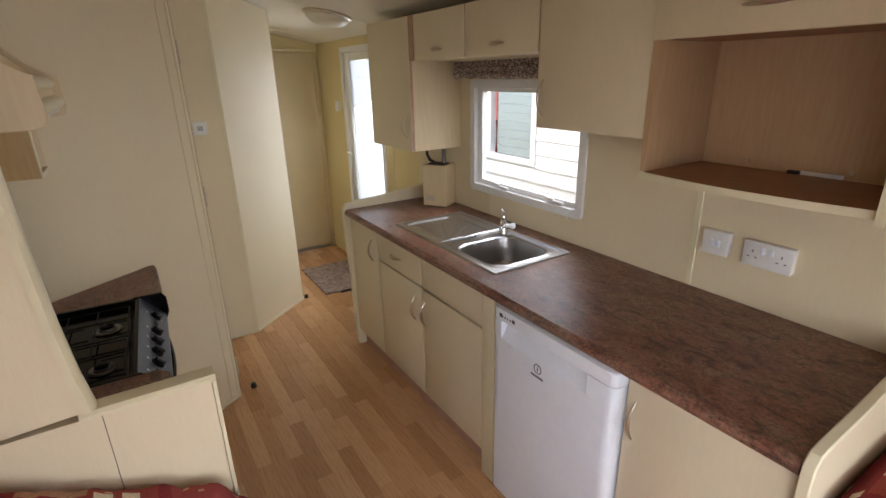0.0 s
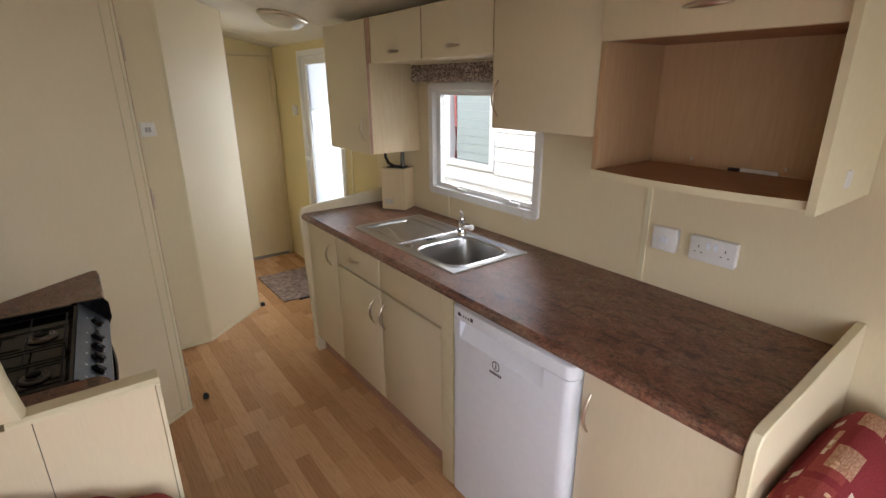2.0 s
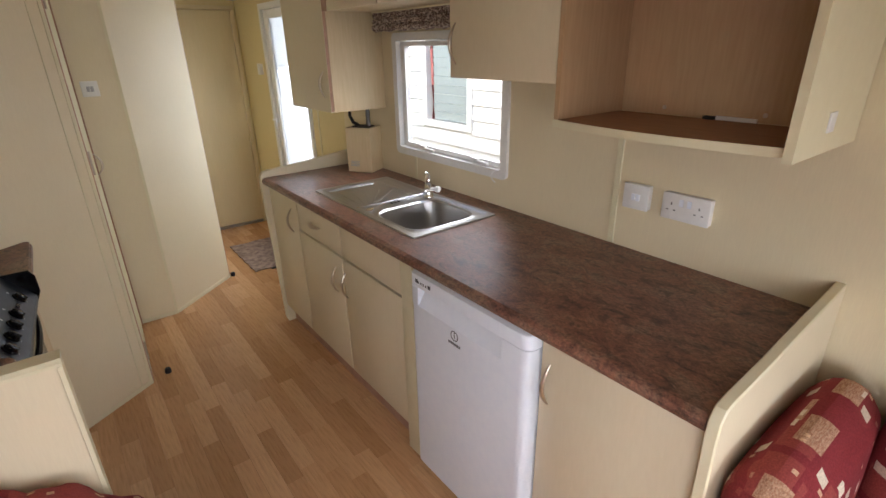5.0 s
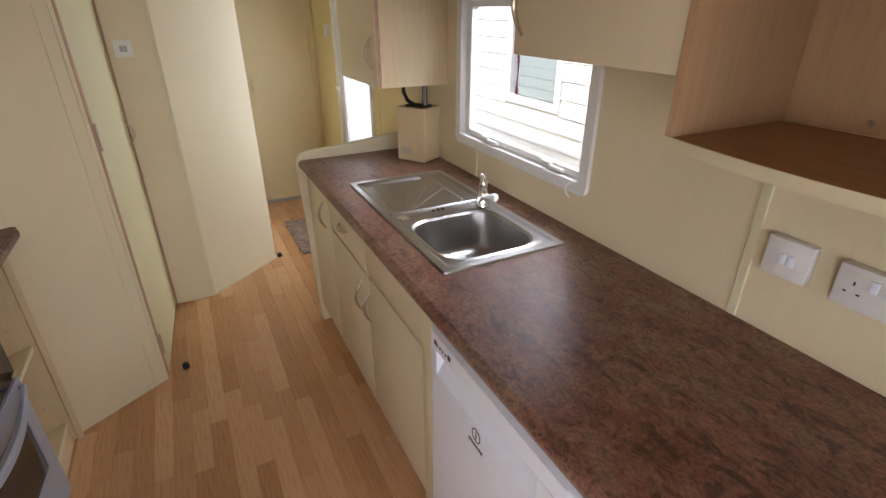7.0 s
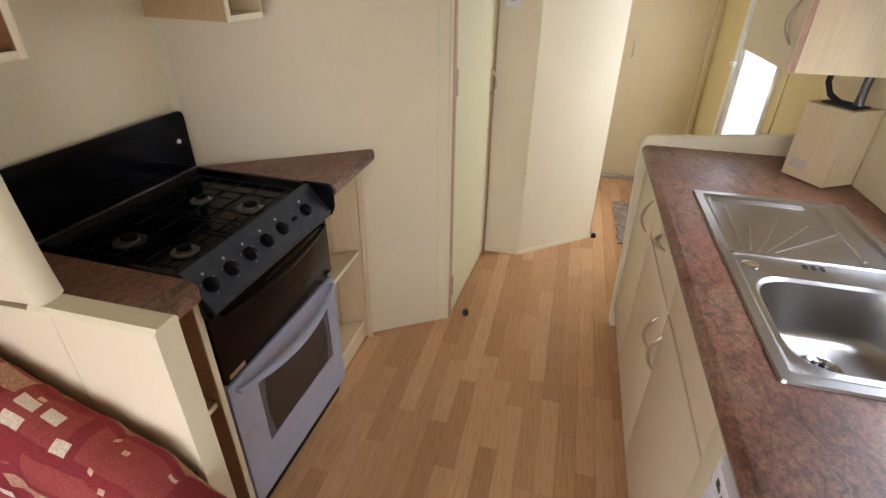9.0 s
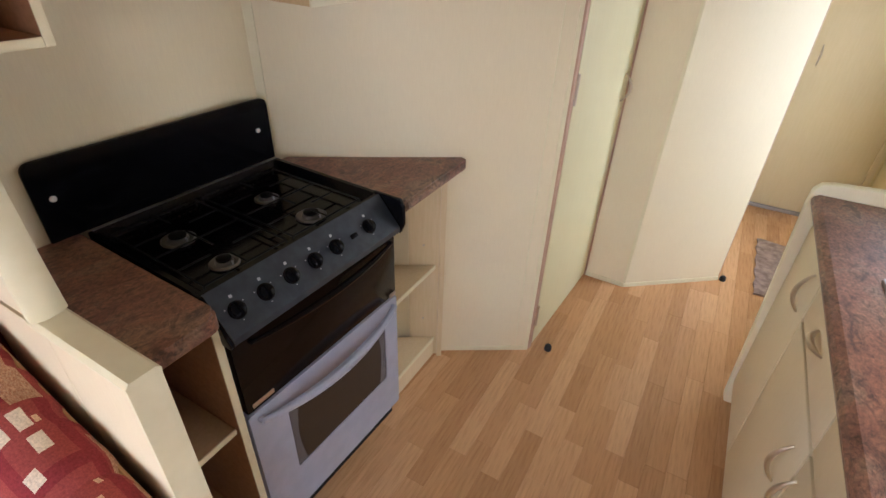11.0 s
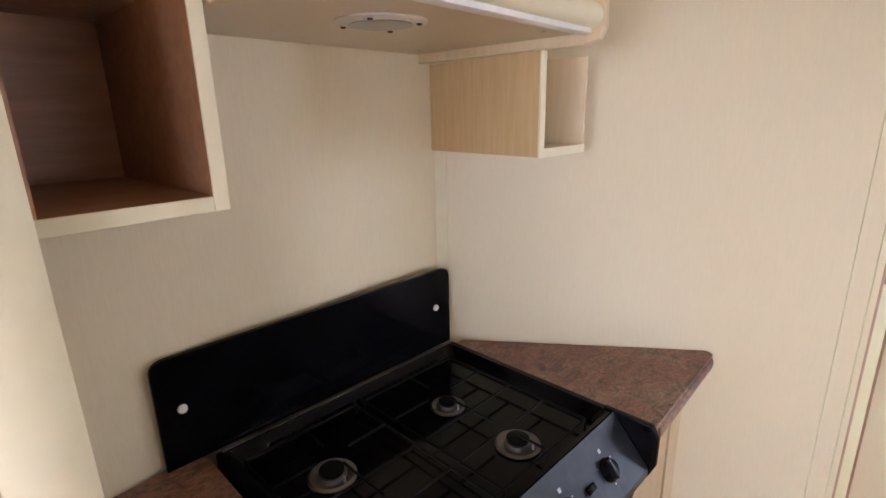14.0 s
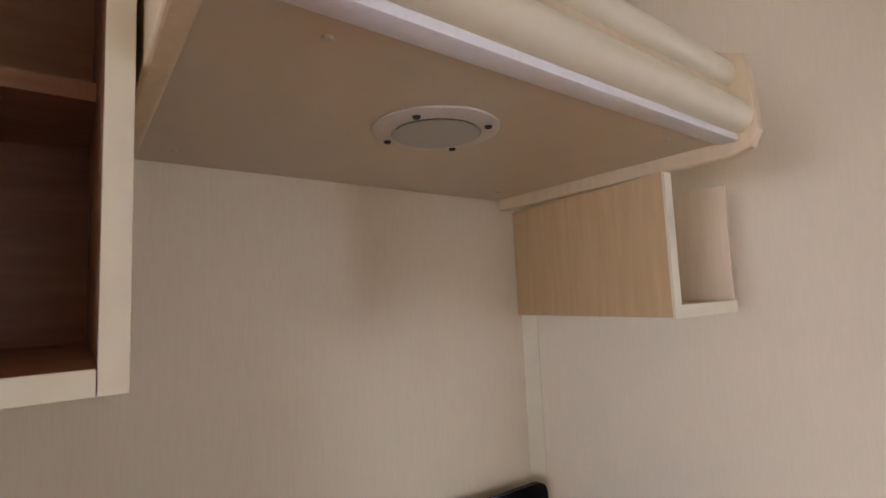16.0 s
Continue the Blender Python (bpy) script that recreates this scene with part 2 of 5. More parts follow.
# ruched blind cloth
BLIND = mat("brown_patterned_blind_cloth", (0.2, 0.12, 0.1), 0.9)
bt = tex(BLIND, "ShaderNodeTexVoronoi", 95, (1, 1, 1.6))
base(BLIND, ramp(BLIND, bt.outputs[0], [(0.25, (0.10, 0.06, 0.048)), (0.5, (0.26, 0.185, 0.15)), (0.75, (0.50, 0.42, 0.35))]))

# ---- mesh helpers ----
ORIGIN = {}


def thing(name, at, label, category, group="", kind=""):
    """An Empty at the base of a thing; its parts are given in world metres."""
    ob = new(name)
    ob.empty_display_size = 0.05
    ob.location = at
    ORIGIN[ob] = Vector(at)
    return tagged(ob, label, category, group, kind)


def mesh_of(name, bm, material, smooth=False):
    bmesh.ops.recalc_face_normals(bm, faces=bm.faces[:])
    me = bpy.data.meshes.new(name)
    bm.to_mesh(me)
    bm.free()
    me.materials.append(material)
    if smooth:
        for p in me.polygons:
            p.use_smooth = True
        me.set_sharp_from_angle(angle=radians(35))
    return me


def part(name, bm, material, parent, label="", smooth=True):
    o = ORIGIN[parent]
    bmesh.ops.translate(bm, verts=bm.verts[:], vec=-o)
    ob = new(name, mesh_of(name, bm, material, smooth))
    ob.parent = parent
    ORIGIN[ob] = o
    return tagged(ob, label)


def solo(name, bm, material, label, category, at=(0, 0, 0), group="", kind="", smooth=True):
    """A thing that is one mesh, given in world metres."""
    bmesh.ops.translate(bm, verts=bm.verts[:], vec=-Vector(at))
    ob = new(name, mesh_of(name, bm, material, smooth))
    ob.location = at
    ORIGIN[ob] = Vector(at)
    return tagged(ob, label, category, group, kind)


def B():
    return bmesh.new()


def box(bm, x0, x1, y0, y1, z0, z1, r=0.0, seg=2, m=None):
    x0, x1 = min(x0, x1), max(x0, x1)
    y0, y1 = min(y0, y1), max(y0, y1)
    g = bmesh.ops.create_cube(bm, size=1.0)["verts"]
    bmesh.ops.scale(bm, verts=g, vec=(x1 - x0, y1 - y0, z1 - z0))
    bmesh.ops.translate(bm, verts=g, vec=((x0 + x1) / 2, (y0 + y1) / 2, (z0 + z1) / 2))
    if r:
        es = list({e for v in g for e in v.link_edges})
        out = bmesh.ops.bevel(bm, geom=es, offset=r, segments=seg, affect="EDGES", profile=0.5)
        g = list({v for f in out["faces"] for v in f.verts} | {v for v in g if v.is_valid})
    if m is not None:
        bmesh.ops.transform(bm, matrix=m, verts=[v for v in g if v.is_valid])
    return bm


def prism(bm, poly, z0, z1):
    """An upright prism over a plan polygon; z1 a height or a function of x."""
    top = z1 if callable(z1) else (lambda x: z1)
    lo = [bm.verts.new((x, y, z0)) for x, y in poly]
    hi = [bm.verts.new((x, y, top(x))) for x, y in poly]
    n = len(poly)
    bm.faces.new(lo[::-1])
    bm.faces.new(hi)
    for i in range(n):
        bm.faces.new((lo[i], lo[(i + 1) % n], hi[(i + 1) % n], hi[i]))
    return bm


def extrude_y(bm, prof, y0, y1, r=0.0):
    """A profile of (x, z) drawn out along y."""
    a = [bm.verts.new((x, y0, z)) for x, z in prof]
    b = [bm.verts.new((x, y1, z)) for x, z in prof]
    n = len(prof)
    fs = [bm.faces.new(a), bm.faces.new(b[::-1])]
    for i in range(n):
        bm.faces.new((a[(i + 1) % n], a[i], b[i], b[(i + 1) % n]))
    if r:
        es = [e for f in fs for e in f.edges]
        bmesh.ops.bevel(bm, geom=es, offset=r, segments=3, affect="EDGES", profile=0.5)
    return bm


def extrude_x(bm, prof, x0, x1):
    """A profile of (y, z) drawn out along x."""
    a = [bm.verts.new((x0, y, z)) for y, z in prof]
    b = [bm.verts.new((x1, y, z)) for y, z in prof]
    n = len(prof)
    bm.faces.new(a)
    bm.faces.new(b[::-1])
    for i in range(n):
        bm.faces.new((a[(i + 1) % n], a[i], b[i], b[(i + 1) % n]))
    return bm


def cyl(bm, c, axis, length, r0, r1=None, seg=24):
    r1 = r0 if r1 is None else r1
    rot = Vector(axis).to_track_quat("Z", "Y").to_matrix().to_4x4()
    m = Matrix.Translation(Vector(c) + Vector(axis).normalized() * length / 2) @ rot
    bmesh.ops.create_cone(bm, cap_ends=True, segments=seg, radius1=r0, radius2=r1, depth=length, matrix=m)
    return bm


def lathe(bm, prof, c, axis=(0, 0, 1), seg=28):
    """A profile of (radius, height) turned about an axis through c."""
    rot = Vector(axis).to_track_quat("Z", "Y").to_matrix()
    rings = []
    for r, h in prof:
        rings.append([bm.verts.new(Vector(c) + rot @ Vector((r * math.cos(a), r * math.sin(a), h))) for a in [2 * math.pi * k / seg for k in range(seg)]])
    for p, q in zip(rings, rings[1:]):
        for k in range(seg):
            bm.faces.new((p[k], p[(k + 1) % seg], q[(k + 1) % seg], q[k]))
    bm.faces.new(rings[0][::-1])
    bm.faces.new(rings[-1])
    return bm


def tube(bm, pts, radii, seg=8, squash=1.0, up=(0, 0, 1)):
    pts = [Vector(p) for p in pts]
    if not isinstance(radii, (list, tuple)):
        radii = [radii] * len(pts)
    rings = []
    for i, p in enumerate(pts):
        d = (pts[min(i + 1, len(pts) - 1)] - pts[max(i - 1, 0)]).normalized()
        s = d.cross(Vector(up))
        s = s.normalized() if s.length > 1e-4 else Vector((1, 0, 0))
        u = s.cross(d)
        rings.append([bm.verts.new(p + radii[i] * (s * math.cos(a) * squash + u * math.sin(a))) for a in [2 * math.pi * k / seg for k in range(seg)]])
    for p, q in zip(rings, rings[1:]):
        for k in range(seg):
            bm.faces.new((p[k], p[(k + 1) % seg], q[(k + 1) % seg], q[k]))
    bm.faces.new(rings[0][::-1])
    bm.faces.new(rings[-1])
    return bm


def arc(a, b, out, n=9):
    """Points on a bow from a to b that stands off by the vector out."""
    a, b, out = Vector(a), Vector(b), Vector(out)
    return [a.lerp(b, i / (n - 1)) + out * (1 - (2 * i / (n - 1) - 1) ** 2) for i in range(n)]


def bow_handle(parent, c, along, out, length=0.12, stand=0.024, label="satin nickel bow handle", flat=False):
    c, along, out = Vector(c), Vector(along).normalized(), Vector(out).normalized()
    a, b = c - along * length / 2, c + along * length / 2
    n = 13
    radii = [0.0028 + (0.0062 if flat else 0.0036) * math.sin(math.pi * i / (n - 1)) for i in range(n)]
    bm = tube(B(), arc(a, b, out * stand, n), radii, 10, 1.0, along.cross(out))
    return part("handle", bm, SATIN, parent, label)


def rounded_poly(pts, r, seg=5):
    """A plan polygon with its corners rounded."""
    out, n = [], len(pts)
    for i in range(n):
        p, q, s = Vector(pts[i - 1]), Vector(pts[i]), Vector(pts[(i + 1) % n])
        rr = r[i] if isinstance(r, (list, tuple)) else r
        if rr <= 0:
            out.append(tuple(q))
            continue
        a = q + (p - q).normalized() * min(rr, (p - q).length * 0.49)
        b = q + (s - q).normalized() * min(rr, (s - q).length * 0.49)
        for k in range(seg + 1):
            t = k / seg
            out.append(tuple(a * (1 - t) ** 2 + q * 2 * t * (1 - t) + b * t * t))
    return out


# ---- plan, in metres ----
XE, XW = 2.42, 0.258          # inner faces of the window wall and of the cooker wall
YS, YN = -1.60, 5.50         # lounge end and bedroom door wall
EAVE, PITCH, RIDGE_X = 1.915, 0.20, 1.335
SEAM = (XW, 2.830)
PANEL_END = (1.058, 3.358)


def ceil_z(x):
    return EAVE + PITCH * min(XE - x, x - XW)


def roof_z(x):
    return ceil_z(x) - 0.004


# ---- shell ----


def wall_along_y(name, x0, x1, y0, y1, z0, z1, holes, material, label):
    """A wall with through openings (y0, y1, z0, z1)."""
    bm = B()
    ys = sorted({y0, y1, *[h[0] for h in holes], *[h[1] for h in holes]})
    for a, b in zip(ys, ys[1:]):
        cut = sorted([(h[2], h[3]) for h in holes if h[0] <= a + 1e-6 and h[1] >= b - 1e-6])
        z = z0
        for lo, hi in cut:
            if lo > z:
                box(bm, x0, x1, a, b, z, lo)
            z = hi
        if z < z1:
            box(bm, x0, x1, a, b, z, z1)
    bmesh.ops.remove_doubles(bm, verts=bm.verts[:], dist=1e-5)
    return solo(name, bm, material, label, "wall", kind="structure", smooth=False)


KWIN = (2.281, 3.056, 1.046, 1.582)
PORCH = (4.185, 4.905, 0.02, 1.835)
wall_along_y("wall_east_2", XE, XE + 0.06, 3.69, YN + 0.06, 0, EAVE + 0.03, [PORCH], WALL_YELLOW, "yellow textured wallpaper wall round the outer door")
wall_along_y("wall_east_1", XE, XE + 0.06, YS - 0.06, 3.69, 0, EAVE + 0.03, [KWIN, (-0.9, 0.2, 0.93, 1.65)], WALL, "cream textured wallpaper wall with window")
wall_along_y("wall_west", XW - 0.06, XW, YS - 0.06, YN + 0.06, 0, EAVE + 0.03, [(-0.4, 0.7, 0.93, 1.65)], WALL, "cream textured wallpaper wall behind the cooker")

bm = B()
for x0, x1, z0, z1 in ((XW, 0.5, 0, 1.9), (2.17, XE, 0, 1.9), (0.5, 2.17, 0, 0.85), (0.5, 2.17, 1.66, 1.9)):
    box(bm, x0, x1, YS - 0.06, YS, z0, z1)
prism(bm, [(XW, YS - 0.06), (RIDGE_X, YS - 0.06), (XE, YS - 0.06), (XE, YS), (RIDGE_X, YS), (XW, YS)], 1.9, roof_z)
solo("wall_south", bm, WALL, "cream lounge end wall with a wide window", "wall", kind="structure", smooth=False)

bm = B()
prism(bm, [(XW, YN), (1.70, YN), (1.70, YN + 0.05), (XW, YN + 0.05)], 0, 1.878)
prism(bm, [(2.401, YN), (XE, YN), (XE, YN + 0.05), (2.401, YN + 0.05)], 0, 1.878)
prism(bm, [(XW, YN), (RIDGE_X, YN), (XE, YN), (XE, YN + 0.05), (RIDGE_X, YN + 0.05), (XW, YN + 0.05)], 1.878, roof_z)
solo("wall_north", bm, WALL_YELLOW, "cream end wall round the bedroom door", "wall", kind="structure", smooth=False)

bm = B()
for a, b in ((XW - 0.06, RIDGE_X), (RIDGE_X, XE + 0.06)):
    vs = []
    for y in (YS - 0.06, YN + 0.06):
        for x in (a, b):
            for dz in (0, 0.04):
                vs.append(bm.verts.new((x, y, ceil_z(x) + dz)))
    for f in ((0, 2, 6, 4), (1, 5, 7, 3), (0, 1, 3, 2), (4, 6, 7, 5), (0, 4, 5, 1), (2, 3, 7, 6)):
        bm.faces.new([vs[i] for i in f])
for y in (0.3, 1.52, 2.74, 3.96, 5.18):
    box(bm, 1.345, 2.39, y - 0.006, y + 0.006, 0, 0.004, m=Matrix(((1, 0, 0, 0), (0, 1, 0, 0), (-PITCH, 0, 1, EAVE + PITCH * XE - 0.004), (0, 0, 0, 1))))
solo("ceiling", bm, CEIL, "cream sloping ceiling boards with thin joints", "ceiling", kind="structure", smooth=False)

bm = box(B(), XW - 0.06, XE + 0.06, YS - 0.06, YN + 0.06, -0.06, -0.004)
bm2 = B()
for a in ((XW + 0.05, XW + 0.09, YS + 0.05, YN - 0.05), (XE - 0.09, XE - 0.05, YS + 0.05, YN - 0.05), (XW + 0.0901, XE - 0.0901, YS + 0.05, YS + 0.09), (XW + 0.0901, XE - 0.0901, YN - 0.09, YN - 0.05)):
    box(bm2, a[0], a[1], a[2], a[3], -0.75, -0.061)
solo("foundation", bm2, GREY_BLIND, "grey skirt boards that carry the home", "skirt", kind="structure", smooth=False)
solo("floor", bm, BROWN_BOARD, "dark underlay below the laminate strips", "floor", kind="structure", smooth=False)
floor_ob = bpy.data.objects["floor"]

# slanted partition beside the cooker, bathroom door wall and far slanted partition


def slab(name, a, b, t, material, label, z0=0.0, z1=None):
    """A straight partition from a to b whose seen face is that line; t the thickness behind it, to the left of a-b."""
    a, b = Vector(a), Vector(b)
    d = (b - a).normalized()
    nrm = Vector((-d.y, d.x)) * t
    bm = prism(B(), [tuple(a), tuple(b), tuple(b + nrm), tuple(a + nrm)], z0, z1 or roof_z)
    return solo(name, bm, material, label, "wall", kind="structure", smooth=False)


P0, P1 = Vector((1.112, 4.052)), Vector((1.312, 4.052))
P2 = Vector((1.731, 4.390))
slab("wall_partition_1", SEAM, PANEL_END, 0.035, WALL_PLAIN, "cream slanted partition board beside the cooker")
slab("wall_partition_2", tuple(P0 + Vector((0.004, 0))), tuple(P1), 0.035, WALL_PLAIN, "cream partition board with light switch")
slab("wall_partition_3", tuple(P1), tuple(P2), 0.035, WALL_PLAIN, "cream slanted partition board along the passage")
slab("wall_partition_4", (1.70, 4.42), (1.70, YN), 0.035, WALL_PLAIN, "cream passage partition board")
slab("wall_partition_5", (1.066, 3.40), (1.108, 4.045), 0.02, WALL_PLAIN, "board above the bathroom door", 1.86)

bm = B()
for a, b in ((Vector(SEAM) + Vector((0.44, 0.30)), Vector(PANEL_END)), (P0, P1), (P1, P2)):
    d = (b - a).normalized()
    o = Vector((d.y, -d.x))
    prism(bm, [tuple(a + o * 0.001), tuple(b + o * 0.001), tuple(b + o * 0.006), tuple(a + o * 0.006)], 0, 0.022)
solo("baseboard", bm, TRIM, "thin cream skirting strip along the partitions", "skirting", kind="structure", smooth=False)

# corner beads and joint strips
bm = B()
d = (Vector(PANEL_END) - Vector(SEAM)).normalized()
o = Vector((d.y, -d.x))
for s, w in ((-0.055, 0.004), (0.0, 0.014)):
    a = Vector(PANEL_END) + d * (s - w)
    b = Vector(PANEL_END) + d * s
    prism(bm, [tuple(a), tuple(b), tuple(b + o * 0.004), tuple(a + o * 0.004)], 0.022, roof_z)
a = Vector(SEAM) + d * 0.006
prism(bm, [(XW, SEAM[1] - 0.014), tuple(a + o * 0.006 + d * 0.012), tuple(a + d * 0.012), (XW, SEAM[1])], 0.92, roof_z)
box(bm, XE - 0.007, XE, 1.735, 1.757, 0.902, 1.345, 0.002)
box(bm, XE - 0.005, XE, 2.912, 2.928, 0.904, 1.017, 0.002)
box(bm, XE - 0.006, XE, 4.06, 4.075, 0.1, EAVE, 0.002)
bm2 = B()
prism(bm2, [tuple(P1 + Vector((-0.008, -0.003))), tuple(P1 + Vector((0.006, 0.0))), tuple(P1)], 0.022, roof_z)
ed = (P2 - P1).normalized()
eo = Vector((-ed.y, ed.x))
bm3 = prism(B(), [tuple(P2 + ed * 0.0005), tuple(P2 + ed * 0.004), tuple(P2 + ed * 0.004 + eo * 0.034), tuple(P2 + ed * 0.0005 + eo * 0.034)], 0.0, roof_z)
solo("trim", bm3, PINK_EDGE, "bare brown board edge of the partition", "trim", kind="structure", smooth=False)
solo("trim", bm, TRIM, "cream joint strips and corner beads on the walls", "trim", kind="structure", smooth=False)
solo("trim", bm2, TRIM, "slim corner bead of the partition", "trim", kind="structure", smooth=False)

# ---- bathroom door, pale green ----
dA, dB = Vector((1.066, 3.392)), Vector((1.108, 4.043))
dd = (dB - dA).normalized()
dn = Vector((-dd.y, dd.x))
th = thing("door_1", (dA.x, dA.y, 0), "pale green flush bathroom door, closed, with bow handle", "door", kind="structure")
bm = prism(B(), [tuple(dA), tuple(dB), tuple(dB + dn * 0.03), tuple(dA + dn * 0.03)], 0.012, 1.85)
leaf = part("door_leaf", bm, DOOR_GREEN, th, "pale green door leaf", False)
bow_handle(leaf, (dA.x + dd.x * 0.585 + 0.002, dA.y + dd.y * 0.585, 1.0), (0, 0, 1), (1, 0, 0), 0.115, 0.03)
for z in (0.12, 1.06, 1.7):
    hinge = cyl(B(), (dA.x + 0.003, dA.y - 0.004, z), (0, 0, 1), 0.1, 0.006, seg=10)
    part("hinge", hinge, SATIN, leaf, "worn metal hinge")
part("door_frame", prism(B(), [(1.085, 4.0455), (1.1155, 4.0455), (1.1155, 4.0515), (1.085, 4.0515)], 0.0, 1.85), PINK_EDGE, th, "bare board edge", False)
bm = prism(B(), [PANEL_END, (PANEL_END[0] + 0.006, PANEL_END[1] + 0.006), (1.066, 3.386), (1.04, 3.386)], 0, roof_z)
part("door_frame", bm, PINK_EDGE, th, "bare pinkish board edge", False)

# ---- bedroom door at the passage end ----
th = thing("door_2", (2.03, YN, 0), "plain cream bedroom door at the end of the passage, shut", "door", kind="structure")
leaf = part("door_leaf", box(B(), 1.735, 2.367, YN - 0.012, YN + 0.02, 0.026, 1.842, 0.003), DOOR_YELLOW, th, "yellowish cream door leaf")
bow_handle(leaf, (1.885, YN - 0.014, 0.985), (0, 0, 1), (0, -1, 0), 0.115, 0.028)
for z in (0.95, 1.66):
    part("hinge", box(B(), 2.366, 2.374, YN - 0.018, YN - 0.004, z, z + 0.08, 0.001), SATIN, leaf, "dark metal hinge")
bm = box(B(), 2.369, 2.400, YN - 0.02, YN + 0.03, 0.0, 1.844, 0.002)
box(bm, 1.70, 1.732, YN - 0.02, YN + 0.03, 0.0, 1.844, 0.002)
box(bm, 1.70, 2.400, YN - 0.02, YN + 0.03, 1.846, 1.876, 0.002)
part("door_frame", bm, DOOR_YELLOW, th, "yellowish door lining")
part("threshold", box(B(), 1.733, 2.368, YN - 0.02, YN + 0.01, 0.0, 0.022, 0.003), STEEL, th, "dull metal threshold strip")

# unseen board, added only to block daylight leaking round the shut door
bm = box(B(), 1.62, 2.46, YN + 0.075, YN + 0.10, 0.0, 2.1)
solo("light_block_wall", bm, WALL_YELLOW, "unseen cream board added to stop light leaking round the bedroom door", "wall", kind="structure", smooth=False)

# ---- porch door with obscured glass ----
y0, y1, z0, z1 = PORCH
th = thing("door_3", (XE, (y0 + y1) / 2, 0), "white outer door with a tall obscured glass pane", "door", kind="structure")
bm = B()
for a in ((y0 - 0.02, y0 + 0.022, z0, z1 + 0.02), (y1 - 0.022, y1 + 0.02, z0, z1 + 0.02), (y0 + 0.023, y1 - 0.023, z1 - 0.022, z1 + 0.02)):
    box(bm, XE - 0.012, XE + 0.055, *a, 0.003)
part("door_frame", bm, PLASTIC, th, "white door frame")
bm = B()
for a in ((y0 + 0.025, y0 + 0.070, 0.03, z1 - 0.025), (y1 - 0.106, y1 - 0.03, 0.03, z1 - 0.025), (y0 + 0.071, y1 - 0.107, 1.752, z1 - 0.025), (y0 + 0.071, y1 - 0.107, 0.03, 0.40)):
    box(bm, XE + 0.006, XE + 0.04, *a, 0.002)
leaf = part("door_leaf", bm, PLASTIC, th, "white door leaf")
pane = part("pane", box(B(), XE + 0.02, XE + 0.026, y0 + 0.066, y1 - 0.102, 0.395, 1.757), FROST, th, "obscured glass pane", False)
pane.visible_shadow = False
bm = box(B(), XE - 0.002, XE + 0.006, y1 - 0.07, y1 - 0.045, 0.92, 1.12, 0.002)
tube(bm, [(XE - 0.004, y1 - 0.057, 1.02), (XE - 0.04, y1 - 0.057, 1.02), (XE - 0.045, y1 - 0.10, 1.02), (XE - 0.045, y1 - 0.15, 1.018)], 0.008, 8)
part("handle", bm, PLASTIC, leaf, "white lever handle")

# ---- kitchen window ----
y0, y1, z0, z1 = KWIN
th = thing("window_1", (XE, (y0 + y1) / 2, z0), "white framed kitchen window with two stays", "window", kind="structure")


def ring_x(x0, x1, outer, inner, r_out, r_in, seg=6):
    """A frame in a plane of constant x between two rounded rectangles (y0, y1, z0, z1)."""
    bm = B()

    def loop(rect, r):
        a, b, c, d_ = rect
        return rounded_poly([(a, c), (b, c), (b, d_), (a, d_)], r, seg)
    po, pi = loop(outer, r_out), loop(inner, r_in)
    rings = [[bm.verts.new((x, y, z)) for y, z in p] for x, p in ((x0, po), (x1, po), (x1, pi), (x0, pi))]
    n = len(po)
    for k in range(4):
        p, q = rings[k], rings[(k + 1) % 4]
        for i in range(n):
            bm.faces.new((p[i], p[(i + 1) % n], q[(i + 1) % n], q[i]))
    return bm


part("window_frame", ring_x(XE - 0.014, XE + 0.05, (y0 - 0.025, y1 + 0.025, z0 - 0.025, z1 + 0.025), (y0 + 0.012, y1 - 0.012, z0 + 0.012, z1 - 0.012), 0.03, 0.012), PLASTIC, th, "white window frame")
part("sash", ring_x(XE + 0.012, XE + 0.038, (y0 + 0.014, y1 - 0.014, z0 + 0.014, z1 - 0.014), (y0 + 0.036, y1 - 0.05, z0 + 0.036, z1 - 0.036), 0.012, 0.012), PLASTIC, th, "white opening sash")
pane = part("pane", box(B(), XE + 0.024, XE + 0.028, y0 + 0.03, y1 - 0.044, z0 + 0.03, z1 - 0.03), GLASS, th, "clear pane", False)
pane.visible_shadow = False
for yc in (2.43, 2.82):
    bm = box(B(), XE - 0.004, XE + 0.012, yc - 0.045, yc + 0.045, z0 + 0.016, z0 + 0.028, 0.002)
    box(bm, XE - 0.012, XE + 0.006, yc + 0.01, yc + 0.055, z0 + 0.029, z0 + 0.040, 0.003)
    part("window_stay", bm, PLASTIC, th, "white window stay")
tube_pts = arc((XE - 0.016, y0 + 0.03, z0 + 0.015), (XE - 0.022, y0 + 0.03, z0 - 0.04), (-0.012, 0.015, 0))
part("blind_cord", tube(B(), tube_pts, 0.0025, 6), PLASTIC, th, "white blind cord end")

